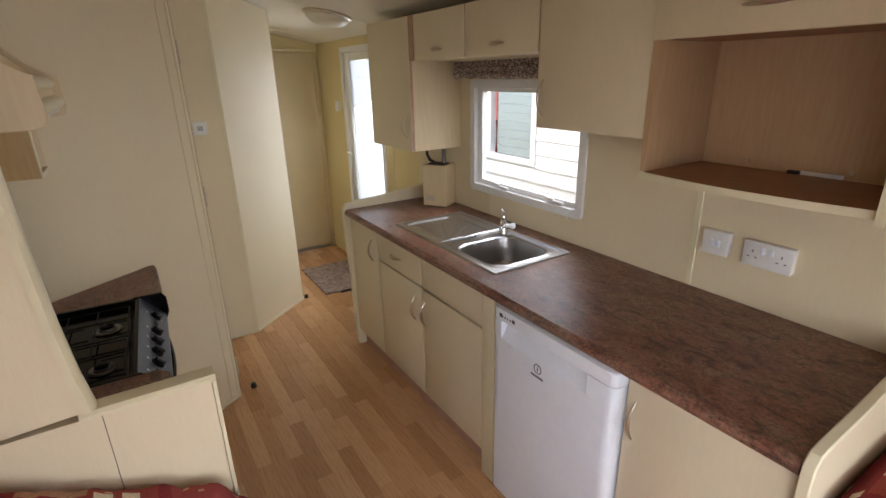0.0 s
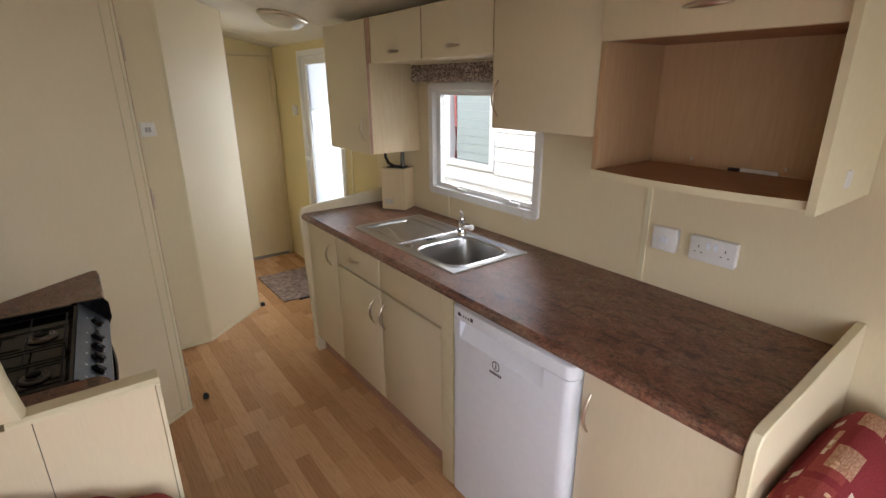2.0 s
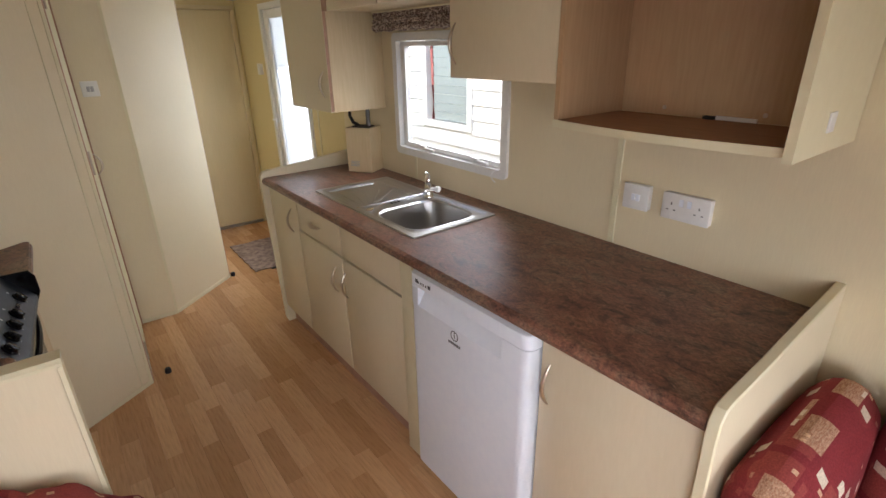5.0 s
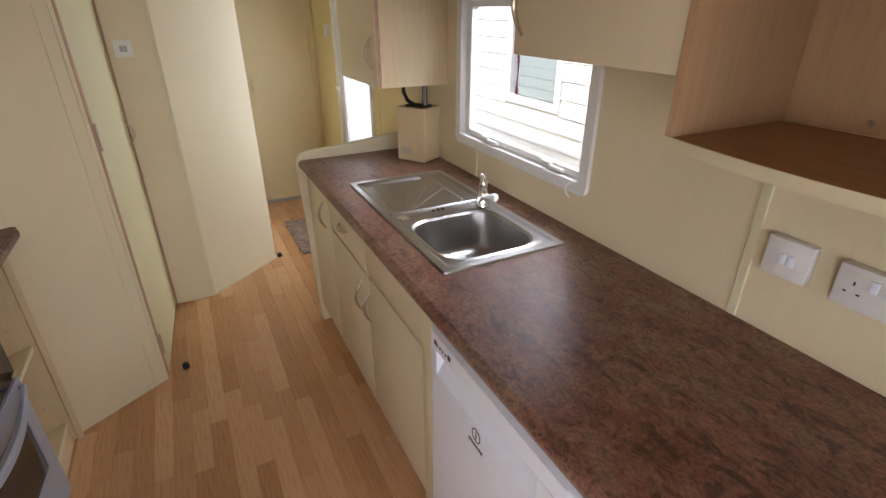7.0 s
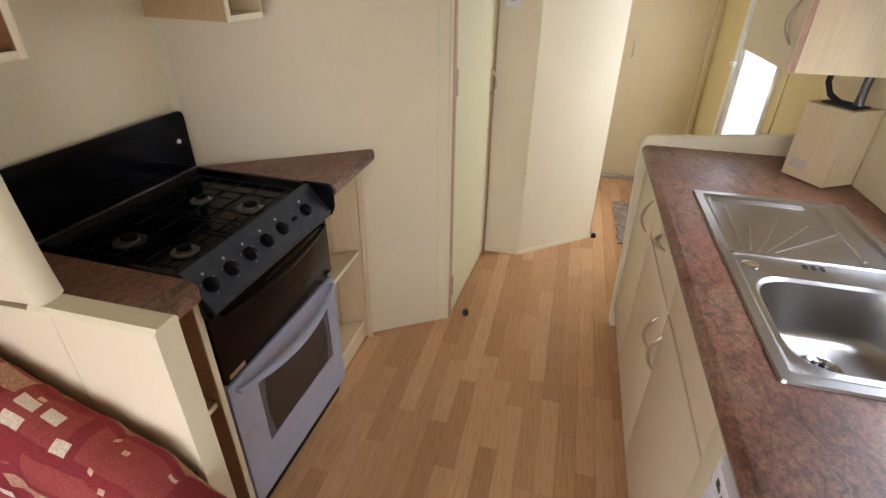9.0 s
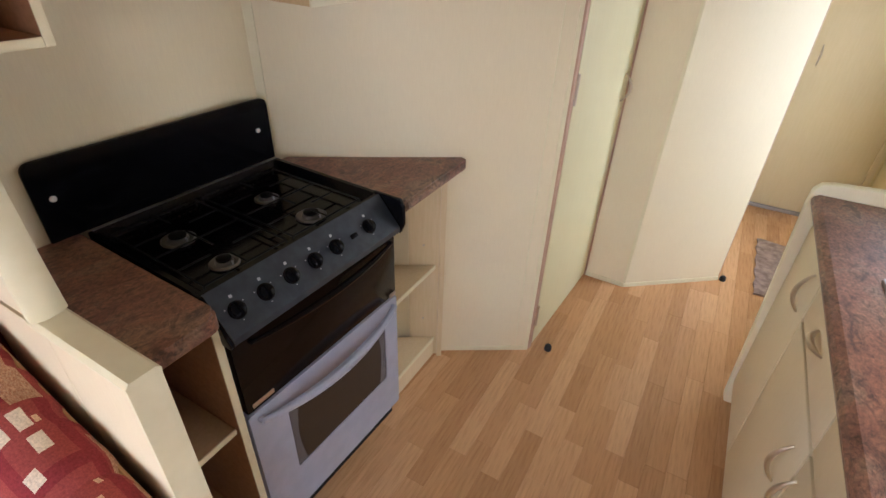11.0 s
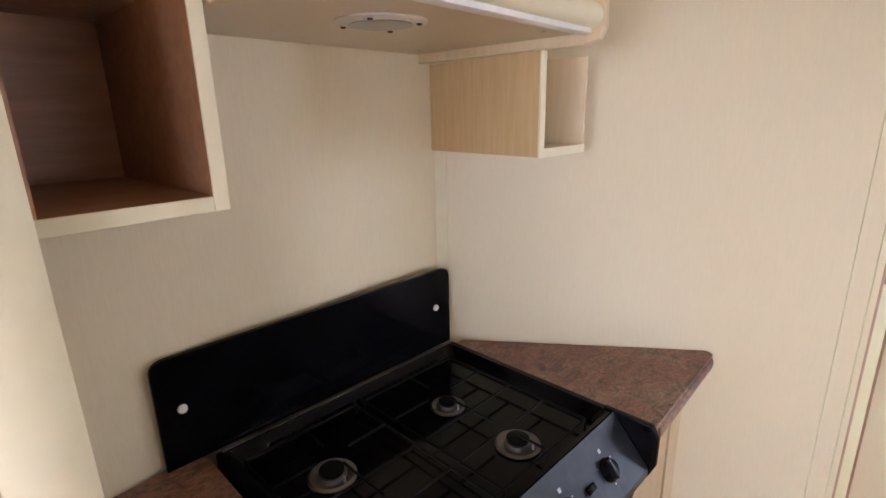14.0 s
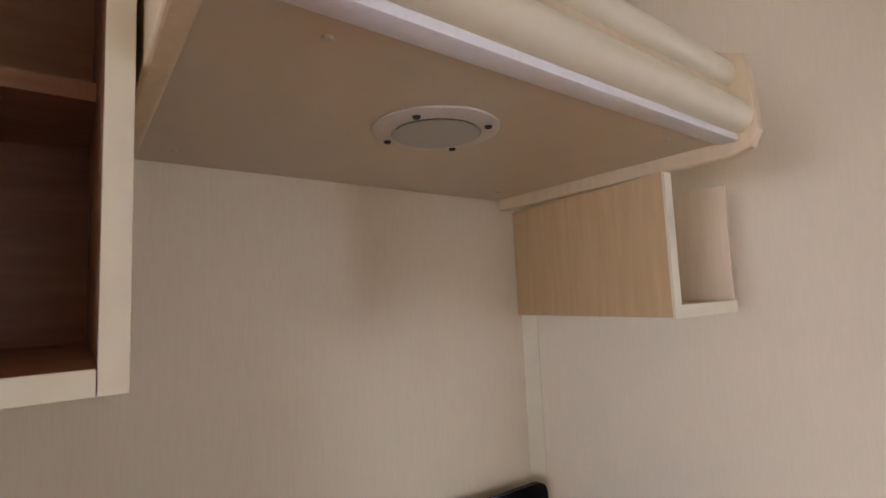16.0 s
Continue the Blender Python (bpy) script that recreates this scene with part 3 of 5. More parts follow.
# assumed lounge windows behind the walk, out of view
for name, rect in (("window_2", (-0.9, 0.2, 0.93, 1.65)), ("window_3", (-0.4, 0.7, 0.93, 1.65))):
    xa = XE if name == "window_2" else XW - 0.05
    a, b, c, e = rect
    th = thing(name, (xa, (a + b) / 2, c), "white framed lounge side window", "window", kind="structure")
    part("window_frame", ring_x(xa, xa + 0.05, rect, (a + 0.04, b - 0.04, c + 0.04, e - 0.04), 0.01, 0.01), PLASTIC, th)
    pane = part("pane", box(B(), xa + 0.02, xa + 0.024, a + 0.035, b - 0.035, c + 0.035, e - 0.035), GLASS, th, "", False)
    pane.visible_shadow = False
th = thing("window_4", (1.335, YS, 0.85), "wide white framed lounge end window", "window", kind="structure")
bm = B()
for a in ((0.5, 0.54, 0.85, 1.66), (2.13, 2.17, 0.85, 1.66), (0.541, 2.129, 0.85, 0.89), (0.541, 2.129, 1.62, 1.66)):
    box(bm, a[0], a[1], YS - 0.05, YS + 0.005, a[2], a[3], 0.003)
part("window_frame", bm, PLASTIC, th)
pane = part("pane", box(B(), 0.508, 2.135, YS - 0.03, YS - 0.026, 0.885, 1.625), GLASS, th, "", False)
pane.visible_shadow = False

# ---- worktop run by the window ----
XF = 1.83
EDGE = [(1.812, 0.862), (1.800, 0.870), (1.797, 0.882), (1.802, 0.893), (1.815, 0.900)]
CUT = (1.918, 2.305, 2.228, 3.042)
th = thing("worktop", (2.1, 2.3, 0.862), "mottled red-brown laminate worktop on cream units", "worktop")
for x0, x1, y0, y1 in ((1.8151, 2.418, 1.112, CUT[2]), (1.8151, 2.418, CUT[3], 3.497), (1.8151, CUT[0], CUT[2], CUT[3]), (CUT[1], 2.418, CUT[2], CUT[3])):
    part("board", box(B(), x0, x1, y0, y1, 0.862, 0.900), WORKTOP, th, "mottled brown laminate board", False)
part("front_edge", extrude_y(B(), [(1.815, 0.862)] + EDGE, 1.112, 3.497), WORKTOP, th, "rounded brown front edge")


def end_cheek(name, y0, y1, label):
    prof = [(2.416, 0.0), (1.835, 0.0), (1.825, 0.03), (1.812, 0.45), (1.795, 0.86), (1.797, 0.905), (1.812, 0.926), (1.84, 0.932), (2.0, 0.943), (2.2, 0.965), (2.416, 0.985)]
    th = thing(name, (2.1, (y0 + y1) / 2, 0), label, "end panel")
    part("board", extrude_y(B(), prof, y0 + 0.002, y1 - 0.002), WALL_PLAIN, th, "cream board", False)
    rim = prof[1:]
    outer = []
    for k, (x, z) in enumerate(rim):
        (xa, za), (xb, zb) = rim[max(k - 1, 0)], rim[min(k + 1, len(rim) - 1)]
        d = math.hypot(xb - xa, zb - za)
        outer.append((x - 0.004 * (zb - za) / d, z + 0.004 * (xb - xa) / d))
    bm = B()
    rings = [[bm.verts.new((x, y, z)) for x, z in line] for line, y in ((rim, y0 + 0.001), (outer, y0 + 0.004), (outer, y1 - 0.004), (rim, y1 - 0.001))]
    for p, q in zip(rings, rings[1:] + rings[:1]):
        for k in range(len(rim) - 1):
            bm.faces.new((p[k], p[k + 1], q[k + 1], q[k]))
    for k in (0, -1):
        bm.faces.new([r[k] for r in rings])
    part("edging", bm, TRIM, th, "rounded cream edging")
    return th


end_cheek("end_panel", 3.500, 3.530, "cream shaped end panel closing the worktop run")
end_cheek("end_panel", 1.082, 1.109, "cream shaped end panel between worktop and sofa")


def base_unit(name, y0, y1, fronts, label, side=0.016):
    """A floor cupboard: carcass, plinth and its fronts (y0, y1, z0, z1, handle y, handle z, handle lies flat)."""
    th = thing(name, (2.1, (y0 + y1) / 2, 0), label, "cupboard", "kitchen floor units")
    bm = B()
    box(bm, XF + 0.045, 2.41, y0, y0 + side, 0.10, 0.86)
    box(bm, XF + 0.045, 2.41, y1 - side, y1, 0.10, 0.86)
    box(bm, XF + 0.045, 2.41, y0 + side, y1 - side, 0.10, 0.118)
    box(bm, 2.395, 2.41, y0 + side, y1 - side, 0.118, 0.86)
    box(bm, XF + 0.045, XF + 0.064, y0 + side, y1 - side, 0.84, 0.86)
    part("body", bm, MAPLE, th, "light brown board carcass", False)
    part("plinth", box(B(), 1.872, 1.888, y0, y1, 0.0, 0.10), PINK_EDGE, th, "recessed brown plinth", False)
    for a, b, c, e, hy, hz, flat in fronts:
        nm = "drawer_front" if e - c < 0.25 else "door"
        f = part(nm, box(B(), XF, XF + 0.018, a + 0.003, b - 0.003, c, e - 0.002, 0.002), DOOR_FACE, th, "smooth cream front")
        if hy is not None:
            if flat:
                bow_handle(f, (XF - 0.001, hy, hz), (0, 1, 0), (-1, 0, 0), 0.10, 0.02, flat=True)
            else:
                bow_handle(f, (XF - 0.001, hy, hz), (0, 0, 1), (-1, 0, 0), 0.125, 0.026)
    return th


base_unit("base_cupboard", 3.128, 3.497, [(3.128, 3.497, 0.115, 0.855, 3.203, 0.730, False)], "cream floor cupboard with one tall door, beside the end panel")
base_unit("sink_unit", 2.195, 3.126, [(2.668, 3.126, 0.705, 0.855, 2.918, 0.778, True), (2.195, 2.666, 0.705, 0.855, None, None, False), (2.668, 3.126, 0.115, 0.695, 2.737, 0.568, False), (2.195, 2.666, 0.115, 0.695, 2.640, 0.574, False)], "cream sink cupboard with drawer, false front and two doors")
base_unit("base_cupboard", 1.112, 1.534, [(1.112, 1.534, 0.115, 0.855, 1.502, 0.727, False)], "cream floor cupboard with one door, beside the fridge")
bm = box(B(), XF - 0.004, 2.38, 2.118, 2.192, 0.0, 0.859, 0.003)
solo("filler_post", bm, TRIM, "cream upright filler post beside the fridge", "filler", at=(2.1, 2.17, 0))

# ---- fridge ----
FY0, FY1 = 1.541, 2.080
th = thing("fridge", (2.1, 1.81, 0), "white undercounter fridge standing between cream units", "fridge")
part("body", box(B(), 1.86, 2.36, FY0 + 0.002, FY1 - 0.002, 0.02, 0.852, 0.008), WHITE, th, "white fridge cabinet")
fx = 1.790


def rounded_front(bm, z0, z1, x0, x1, y0, y1, r):
    """A slab whose two front upright corners are well rounded."""
    prism(bm, rounded_poly([(x1, y0), (x0, y0), (x0, y1), (x1, y1)], [0, r, r, 0], 7), z0, z1)
    return bm


bm = rounded_front(B(), 0.055, 0.748, fx, 1.855, FY0, FY1, 0.034)
# hollow of the grip below the top rail, with its sloping floor
extrude_y(bm, [(fx + 0.001, 0.748), (1.855, 0.748), (1.855, 0.812), (fx + 0.034, 0.812), (fx + 0.026, 0.790)], FY0 + 0.10, FY1 - 0.05)
for a, b, q in ((FY0, FY0 + 0.099, 0), (FY1 - 0.049, FY1, 1)):
    poly = rounded_poly([(1.855, a), (fx, a), (fx, b), (1.855, b)], [0, 0.034 * (1 - q), 0.034 * q, 0], 7)
    prism(bm, poly, 0.7481, 0.815)
door = part("door", bm, WHITE, th, "white fridge door with moulded grip")
bm = rounded_front(B(), 0.8185, 0.862, fx - 0.001, 1.855, FY0 - 0.001, FY1 + 0.001, 0.034)
es = [e for e in bm.edges if all(v.co.z > 0.861 for v in e.verts) and not e.is_boundary]
bmesh.ops.bevel(bm, geom=es, offset=0.006, segments=3, affect="EDGES", profile=0.5)
top = part("grip_rail", bm, WHITE, th, "white moulded top rail")
part("gasket", box(B(), 1.8555, 1.8595, FY0 + 0.008, FY1 - 0.008, 0.06, 0.848), DARK_PARTS_SHADE, th, "dark door gasket", False)
# shade of the slit between door and rail, drawn as a dark strip
part("shadow_gap", box(B(), fx + 0.012, 1.85, FY0 + 0.01, FY1 - 0.01, 0.8152, 0.8183), DARK_PARTS_SHADE, th, "dark strip for the shade in the seam under the rail", False)
for y in (1.58, 2.04):
    part("foot", cyl(B(), (1.90, y, 0), (0, 0, 1), 0.021, 0.014, seg=12), RUBBER, th, "black foot")
LY, LZ = 1.842, 0.722
bm = ring_x(fx - 0.0008, fx + 0.0005, (LY - 0.017, LY + 0.017, LZ - 0.017, LZ + 0.017), (LY - 0.0142, LY + 0.0142, LZ - 0.0142, LZ + 0.0142), 0.0168, 0.014)
box(bm, fx - 0.0008, fx, LY - 0.002, LY + 0.002, LZ - 0.009, LZ + 0.004)
box(bm, fx - 0.0008, fx, LY - 0.002, LY + 0.002, LZ + 0.007, LZ + 0.011)
for k in range(6):
    y = LY + 0.029 - k * 0.0098
    box(bm, fx - 0.0008, fx, y - 0.0068, y, LZ - 0.034, LZ - 0.025)
part("badge", bm, LOGO, door, "small dark printed badge", False)
bm = B()
for k, w in enumerate((0.013, 0.005, 0.006, 0.005, 0.006, 0.013)):
    box(bm, fx - 0.0018, fx - 0.001, 2.040 - k * 0.0135 - w, 2.040 - k * 0.0135, 0.833, 0.833 + (0.013 if w > 0.01 else 0.008))
part("print", bm, LOGO, top, "small dark rating print", False)

# ---- sink ----
SX0, SX1, SY0, SY1 = 1.905, 2.318, 2.215, 3.055
th = thing("sink", (2.11, 2.63, 0.9), "stainless steel inset sink with drainer on the worktop", "sink")


def dish(bm, rings):
    """Closed loops of equal length joined in turn; the last one is filled."""
    vs = [[bm.verts.new(p) for p in ring] for ring in rings]
    n = len(vs[0])
    for a, b in zip(vs, vs[1:]):
        for i in range(n):
            bm.faces.new((a[i], a[(i + 1) % n], b[(i + 1) % n], b[i]))
    bm.faces.new(vs[-1])
    return bm


def rr(x0, x1, y0, y1, z, r, seg=7):
    return [(x, y, z) for x, y in rounded_poly([(x0, y0), (x1, y0), (x1, y1), (x0, y1)], r, seg)]


BX0, BX1, BY0, BY1 = 1.945, 2.262, 2.262, 2.57
bm = B()
zt = 0.9065
outer = rr(SX0, SX1, SY0, SY1, 0.9005, 0.010)
dish_o = [bm.verts.new(p) for p in outer]
o2 = [bm.verts.new(p) for p in rr(SX0 + 0.002, SX1 - 0.002, SY0 + 0.002, SY1 - 0.002, zt, 0.010)]
o3 = [bm.verts.new(p) for p in rr(SX0 + 0.022, SX1 - 0.022, SY0 + 0.022, SY1 - 0.022, zt, 0.014)]
n = len(o2)
for a, b in ((dish_o, o2), (o2, o3)):
    for i in range(n):
        bm.faces.new((a[i], a[(i + 1) % n], b[(i + 1) % n], b[i]))
part("rim", bm, STEEL, th, "raised steel rim")
# deck between rim, bowl and drainer
bm = B()
ix0, ix1, iy0, iy1 = SX0 + 0.022, SX1 - 0.022, SY0 + 0.022, SY1 - 0.022
zd = zt - 0.0035
zb = zd - 0.145
wall_steps = []
for k in range(9):
    q = k / 8
    ins = 0.004 + 0.016 * q
    wall_steps.append(rr(BX0 + ins, BX1 - ins, BY0 + ins, BY1 - ins, zd - 0.004 - 0.105 * q, 0.085 - 0.008 * q))
for k in range(1, 7):
    a_ = k / 6 * math.pi / 2
    ins = 0.020 + 0.038 * (1 - math.cos(a_))
    wall_steps.append(rr(BX0 + ins, BX1 - ins, BY0 + ins, BY1 - ins, zd - 0.109 - 0.030 * math.sin(a_), 0.077 - 0.02 * (1 - math.cos(a_))))
dish(bm, [rr(ix0, ix1, iy0, 2.665, zt, 0.014), rr(ix0 + 0.004, ix1 - 0.004, iy0 + 0.004, 2.661, zt - 0.002, 0.016), rr(ix0 + 0.008, ix1 - 0.008, iy0 + 0.008, 2.657, zd, 0.02), rr(BX0 - 0.014, BX1 + 0.014, BY0 - 0.014, BY1 + 0.014, zd, 0.095), rr(BX0 - 0.008, BX1 + 0.008, BY0 - 0.008, BY1 + 0.008, zd + 0.003, 0.09), rr(BX0 - 0.003, BX1 + 0.003, BY0 - 0.003, BY1 + 0.003, zd + 0.003, 0.088), rr(BX0, BX1, BY0, BY1, zd, 0.087)]
     + wall_steps + [rr(2.06, 2.14, 2.415, 2.495, zb, 0.035)])
part("bowl", bm, STEEL, th, "deep steel bowl")
bm = B()
dish(bm, [rr(ix0, ix1, 2.665, iy1, zt, 0.014), rr(ix0 + 0.008, ix1 - 0.008, 2.675, iy1 - 0.008, zt - 0.004, 0.016), rr(ix0 + 0.014, ix1 - 0.014, 2.685, iy1 - 0.016, zt - 0.0055, 0.018)])
drainer = part("drainer", bm, STEEL, th, "steel drainer")
for k, yy in enumerate((iy1 - 0.020, iy1 - 0.036)):
    part("ridge", tube(B(), [(ix0 + 0.022, yy, zt - 0.0050), (ix0 + 0.15, yy, zt - 0.0040), (ix1 - 0.10, yy, zt - 0.0050)], 0.0042, 8), STEEL, drainer, "pressed drainer ridge")
part("ridge", tube(B(), [(ix1 - 0.062, iy1 - 0.03, zt - 0.005), (ix1 - 0.062, 2.80, zt - 0.004), (ix1 - 0.066, 2.70, zt - 0.005)], 0.005, 8), STEEL, drainer, "pressed drainer ridge")
for k in range(5):
    a = Vector((1.965 + k * 0.018, 2.70, zt - 0.0058))
    b = Vector((1.98 + k * 0.062, 2.97 - k * 0.03, zt - 0.0054))
    part("ridge", tube(B(), [a, a.lerp(b, 0.5), b], [0.002, 0.0035, 0.002], 6), STEEL, drainer, "pressed drainer ridge")
bm = B()
lathe(bm, [(0.0, 0.0), (0.038, 0.0), (0.042, 0.003), (0.036, 0.004), (0.030, 0.001), (0.0, -0.004)][1:], (2.10, 2.455, zb + 0.0005), (0, 0, 1), 28)
waste = part("waste", bm, CHROME, th, "chrome waste")
for k in range(6):
    a = k * math.pi / 3
    part("waste_hole", cyl(B(), (2.10 + 0.018 * math.cos(a), 2.455 + 0.018 * math.sin(a), zb + 0.0032), (0, 0, 1), 0.003, 0.006, seg=10), DARK_PARTS_SHADE, waste, "dark waste hole")
part("tap_hole_cover", lathe(B(), [(0.019, 0), (0.019, 0.003), (0.012, 0.005)], (1.958, 2.615, zt - 0.0035), (0, 0, 1), 24), CHROME, th, "round chrome hole cover")
bm = B()
for k in range(3):
    box(bm, 2.075 + k * 0.018, 2.084 + k * 0.018, 2.628, 2.644, zt - 0.003, zt + 0.0005, 0.001)
part("overflow", bm, DARK_PARTS_SHADE, th, "dark overflow slots", False)

# mixer tap
tx, ty = 2.258, 2.60
th = thing("tap", (tx, ty, 0.905), "chrome single lever mixer tap behind the sink", "tap")
part("tap_body", lathe(B(), [(0.025, 0), (0.025, 0.005), (0.022, 0.012), (0.018, 0.030), (0.0165, 0.060), (0.0150, 0.062), (0.0155, 0.066), (0.0150, 0.086), (0.0110, 0.096), (0.0085, 0.104)], (tx, ty, 0.9035), (0, 0, 1), 24), CHROME, th)
part("spout", tube(B(), [(tx - 0.010, ty - 0.008, 0.940), (tx - 0.026, ty - 0.020, 0.945), (tx - 0.042, ty - 0.032, 0.938)], [0.011, 0.010, 0.010], 12), CHROME, th)
part("lever", tube(B(), [(tx, ty, 1.006), (tx - 0.002, ty + 0.003, 1.014), (tx - 0.006, ty + 0.010, 1.020)], [0.0075, 0.0065, 0.0045], 10), CHROME, th)
part("side_knob", lathe(B(), [(0.009, 0), (0.009, 0.03), (0.014, 0.032), (0.014, 0.045), (0.010, 0.05)], (tx + 0.004, ty - 0.012, 0.945), (0.35, -1, 0.1), 16), PLASTIC, th, "pale round knob")

# ---- boxed pipe on the worktop ----
th = thing("pipe_box", (2.31, 3.28, 0.9), "light wood box hiding pipes on the worktop corner", "box")
poly = [(2.305, 3.185), (2.228, 3.312), (2.325, 3.372), (2.414, 3.25)]
part("case", prism(B(), poly, 0.9035, 1.142), MAPLE_LIGHT, th, "light wood case", False)
bm = prism(B(), [(2.315, 3.21), (2.262, 3.30), (2.325, 3.34), (2.375, 3.25)], 1.1425, 1.148)
part("top", bm, DARK_PARTS_SHADE, th, "dark opening", False)
bm = tube(B(), [(2.345, 3.262, 1.14), (2.345, 3.262, 1.20), (2.35, 3.265, 1.26)], [0.016, 0.012, 0.012], 10)
part("pipe", bm, BURNER, th, "dull metal pipe elbow")
bm = tube(B(), [(2.31, 3.30, 1.145), (2.285, 3.32, 1.165), (2.272, 3.33, 1.20), (2.275, 3.332, 1.26)], 0.009, 8)
part("hose", bm, RUBBER, th, "black hose")
d = (Vector(poly[1]) - Vector(poly[0])).normalized()
bm = B()
for k in range(4):
    a = Vector(poly[0]) + d * 0.075
    b = Vector(poly[0]) + d * 0.13
    o = Vector((-d.y, d.x)) * -1
    if o.dot(Vector((-1, -1))) < 0:
        o = -o
    prism(bm, [tuple(a), tuple(b), tuple(b + o * 0.0008), tuple(a + o * 0.0008)], 0.935 + k * 0.008, 0.939 + k * 0.008)
part("sticker", bm, PRINT, th, "small printed sticker", False)

# ---- wall units over the worktop ----
XU = 2.098


def wall_unit(name, y0, y1, z0, z1, label, hx=None, hz=None, flat=False, xf=XU, body=MAPLE_LIGHT, door_label="smooth cream door", lip=0.0):
    th = thing(name, (2.25, (y0 + y1) / 2, z0), label, "wall cupboard", "kitchen wall units")
    bm = box(B(), xf + 0.019, 2.417, y0, y1, z0 + lip, z1)
    part("body", bm, body, th, "light wood carcass", False)
    dr = part("door", box(B(), xf, xf + 0.018, y0 + 0.002, y1 - 0.002, z0, z1, 0.003), DOOR_FACE, th, door_label)
    part("edge_strip", box(B(), xf + 0.003, xf + 0.0175, y0 + 0.0008, y0 + 0.0019, z0 + 0.003, z1 - 0.003), PINK_EDGE, dr, "bare pinkish board edge", False)
    if hx is not None:
        if flat:
            bow_handle(dr, (xf - 0.001, hx, hz), (0, 1, 0), (-1, 0, 0), 0.09, 0.018, flat=True)
        else:
            bow_handle(dr, (xf - 0.001, hx, hz), (0, 0, 1), (-1, 0, 0), 0.125, 0.026)
    return th


wall_unit("tall_wall_cupboard", 3.187, 3.68, 1.242, EAVE - 0.004, "cream wall cupboard with one tall door and light wood side", 3.235, 1.375)
wall_unit("flap_cupboard", 2.692, 3.135, 1.702, EAVE - 0.004, "low cream wall cupboard with lift-up flap over the window", 2.915, 1.745, True)
wall_unit("flap_cupboard", 2.232, 2.688, 1.702, EAVE - 0.004, "low cream wall cupboard with lift-up flap over the window", 2.47, 1.745, True)
wall_unit("wall_cupboard", 1.757, 2.218, 1.445, EAVE - 0.004, "cream wall cupboard with one door beside the window", 2.185, 1.55, False, 2.085)
bm = box(B(), 2.10, 2.118, 3.14, 3.183, 1.702, EAVE - 0.004)
solo("filler_strip", bm, PINK_EDGE, "brown filler strip between wall cupboards", "filler", at=(2.11, 3.16, 1.702), smooth=False)

# open microwave box with flap above
th = thing("microwave_shelf", (2.24, 1.45, 1.34), "open brown shelf box with bowed front and cream flap above", "shelf unit")
b0, b1 = 1.172, 1.755
bm = box(B(), 2.082, 2.415, b1 - 0.016, b1, 1.352, EAVE - 0.004)
part("side_panel", bm, MAPLE, th, "light brown side board", False)
bm = box(B(), 2.045, 2.415, b0 - 0.018, b0, 1.330, EAVE - 0.004)
part("side_panel", bm, TRIM, th, "cream side board", False)
part("back_panel", box(B(), 2.380, 2.415, b0 + 0.001, b1 - 0.017, 1.353, 1.72), MAPLE, th, "light brown back board", False)
n = 14
front = [(2.082 - 0.05 * math.sin(math.pi * (0.12 + 0.80 * k / n)) + 0.018, b1 + (b0 - b1) * k / n) for k in range(n + 1)]
part("shelf", prism(B(), front + [(2.379, b0), (2.379, b1)], 1.334, 1.3515), BROWN_BOARD, th, "bowed brown shelf board", False)
lipf = [(x - 0.0035, y) for x, y in front]
part("shelf_edge", prism(B(), lipf + [(x - 0.0002, y) for x, y in front[::-1]], 1.333, 1.3525), TRIM, th, "cream front edging", False)
part("top_board", box(B(), 2.10, 2.379, b0 + 0.001, b1 - 0.017, 1.712, 1.728), BROWN_BOARD, th, "brown board", False)
fl = part("flap", box(B(), 2.076, 2.094, b0 - 0.016, b1, 1.712, EAVE - 0.004, 0.003), DOOR_FACE, th, "smooth cream lift-up flap")
bow_handle(fl, (2.075, 1.465, 1.775), (0, 1, 0), (-1, 0, 0), 0.12, 0.02, flat=True)
for y in (1.335, 1.60):
    part("screw_cap", lathe(B(), [(0.006, 0), (0.005, 0.003)], (2.380, y, 1.372), (-1, 0, 0), 12), SATIN, th, "small screw cap")
bm = box(B(), 2.372, 2.3795, 1.35, 1.45, 1.352, 1.362)
part("cable_notch_cover", bm, PLASTIC, th, "white cover strip", False)
# no hollow is cut; a dark block gives the notch its shade
part("notch_dark", box(B(), 2.362, 2.379, 1.452, 1.48, 1.352, 1.36), DARK_PARTS_SHADE, th, "dark block for the shaded hollow of a notch", False)
bm = box(B(), 2.19, 2.225, b0 - 0.022, b0 - 0.0182, 1.372, 1.412, 0.001)
part("hook_plate", bm, PLASTIC, th, "small white plate")

# ruched blind under the flaps
bm = B()
for row in range(3):
    zc = 1.683 - row * 0.027
    pts, rad = [], []
    for k in range(60):
        y = 2.245 + 0.885 * k / 59
        pts.append((2.352 - 0.006 * row + 0.004 * math.sin(k * 1.7 + row), y, zc + 0.003 * math.sin(k * 0.9 + row * 2)))
        rad.append(0.0165 + 0.0022 * math.sin(k * 2.3 + row))
    tube(bm, pts, rad, 8)
solo("roman_blind", bm, BLIND, "gathered brown patterned cloth blind over the window", "blind", at=(2.35, 2.69, 1.63))
solo("blind_batten", box(B(), 2.335, 2.375, 2.24, 3.135, 1.695, 1.701), TRIM, "cream batten that carries the blind", "batten", at=(2.35, 2.69, 1.695), smooth=False)

# ---- switches and sockets ----


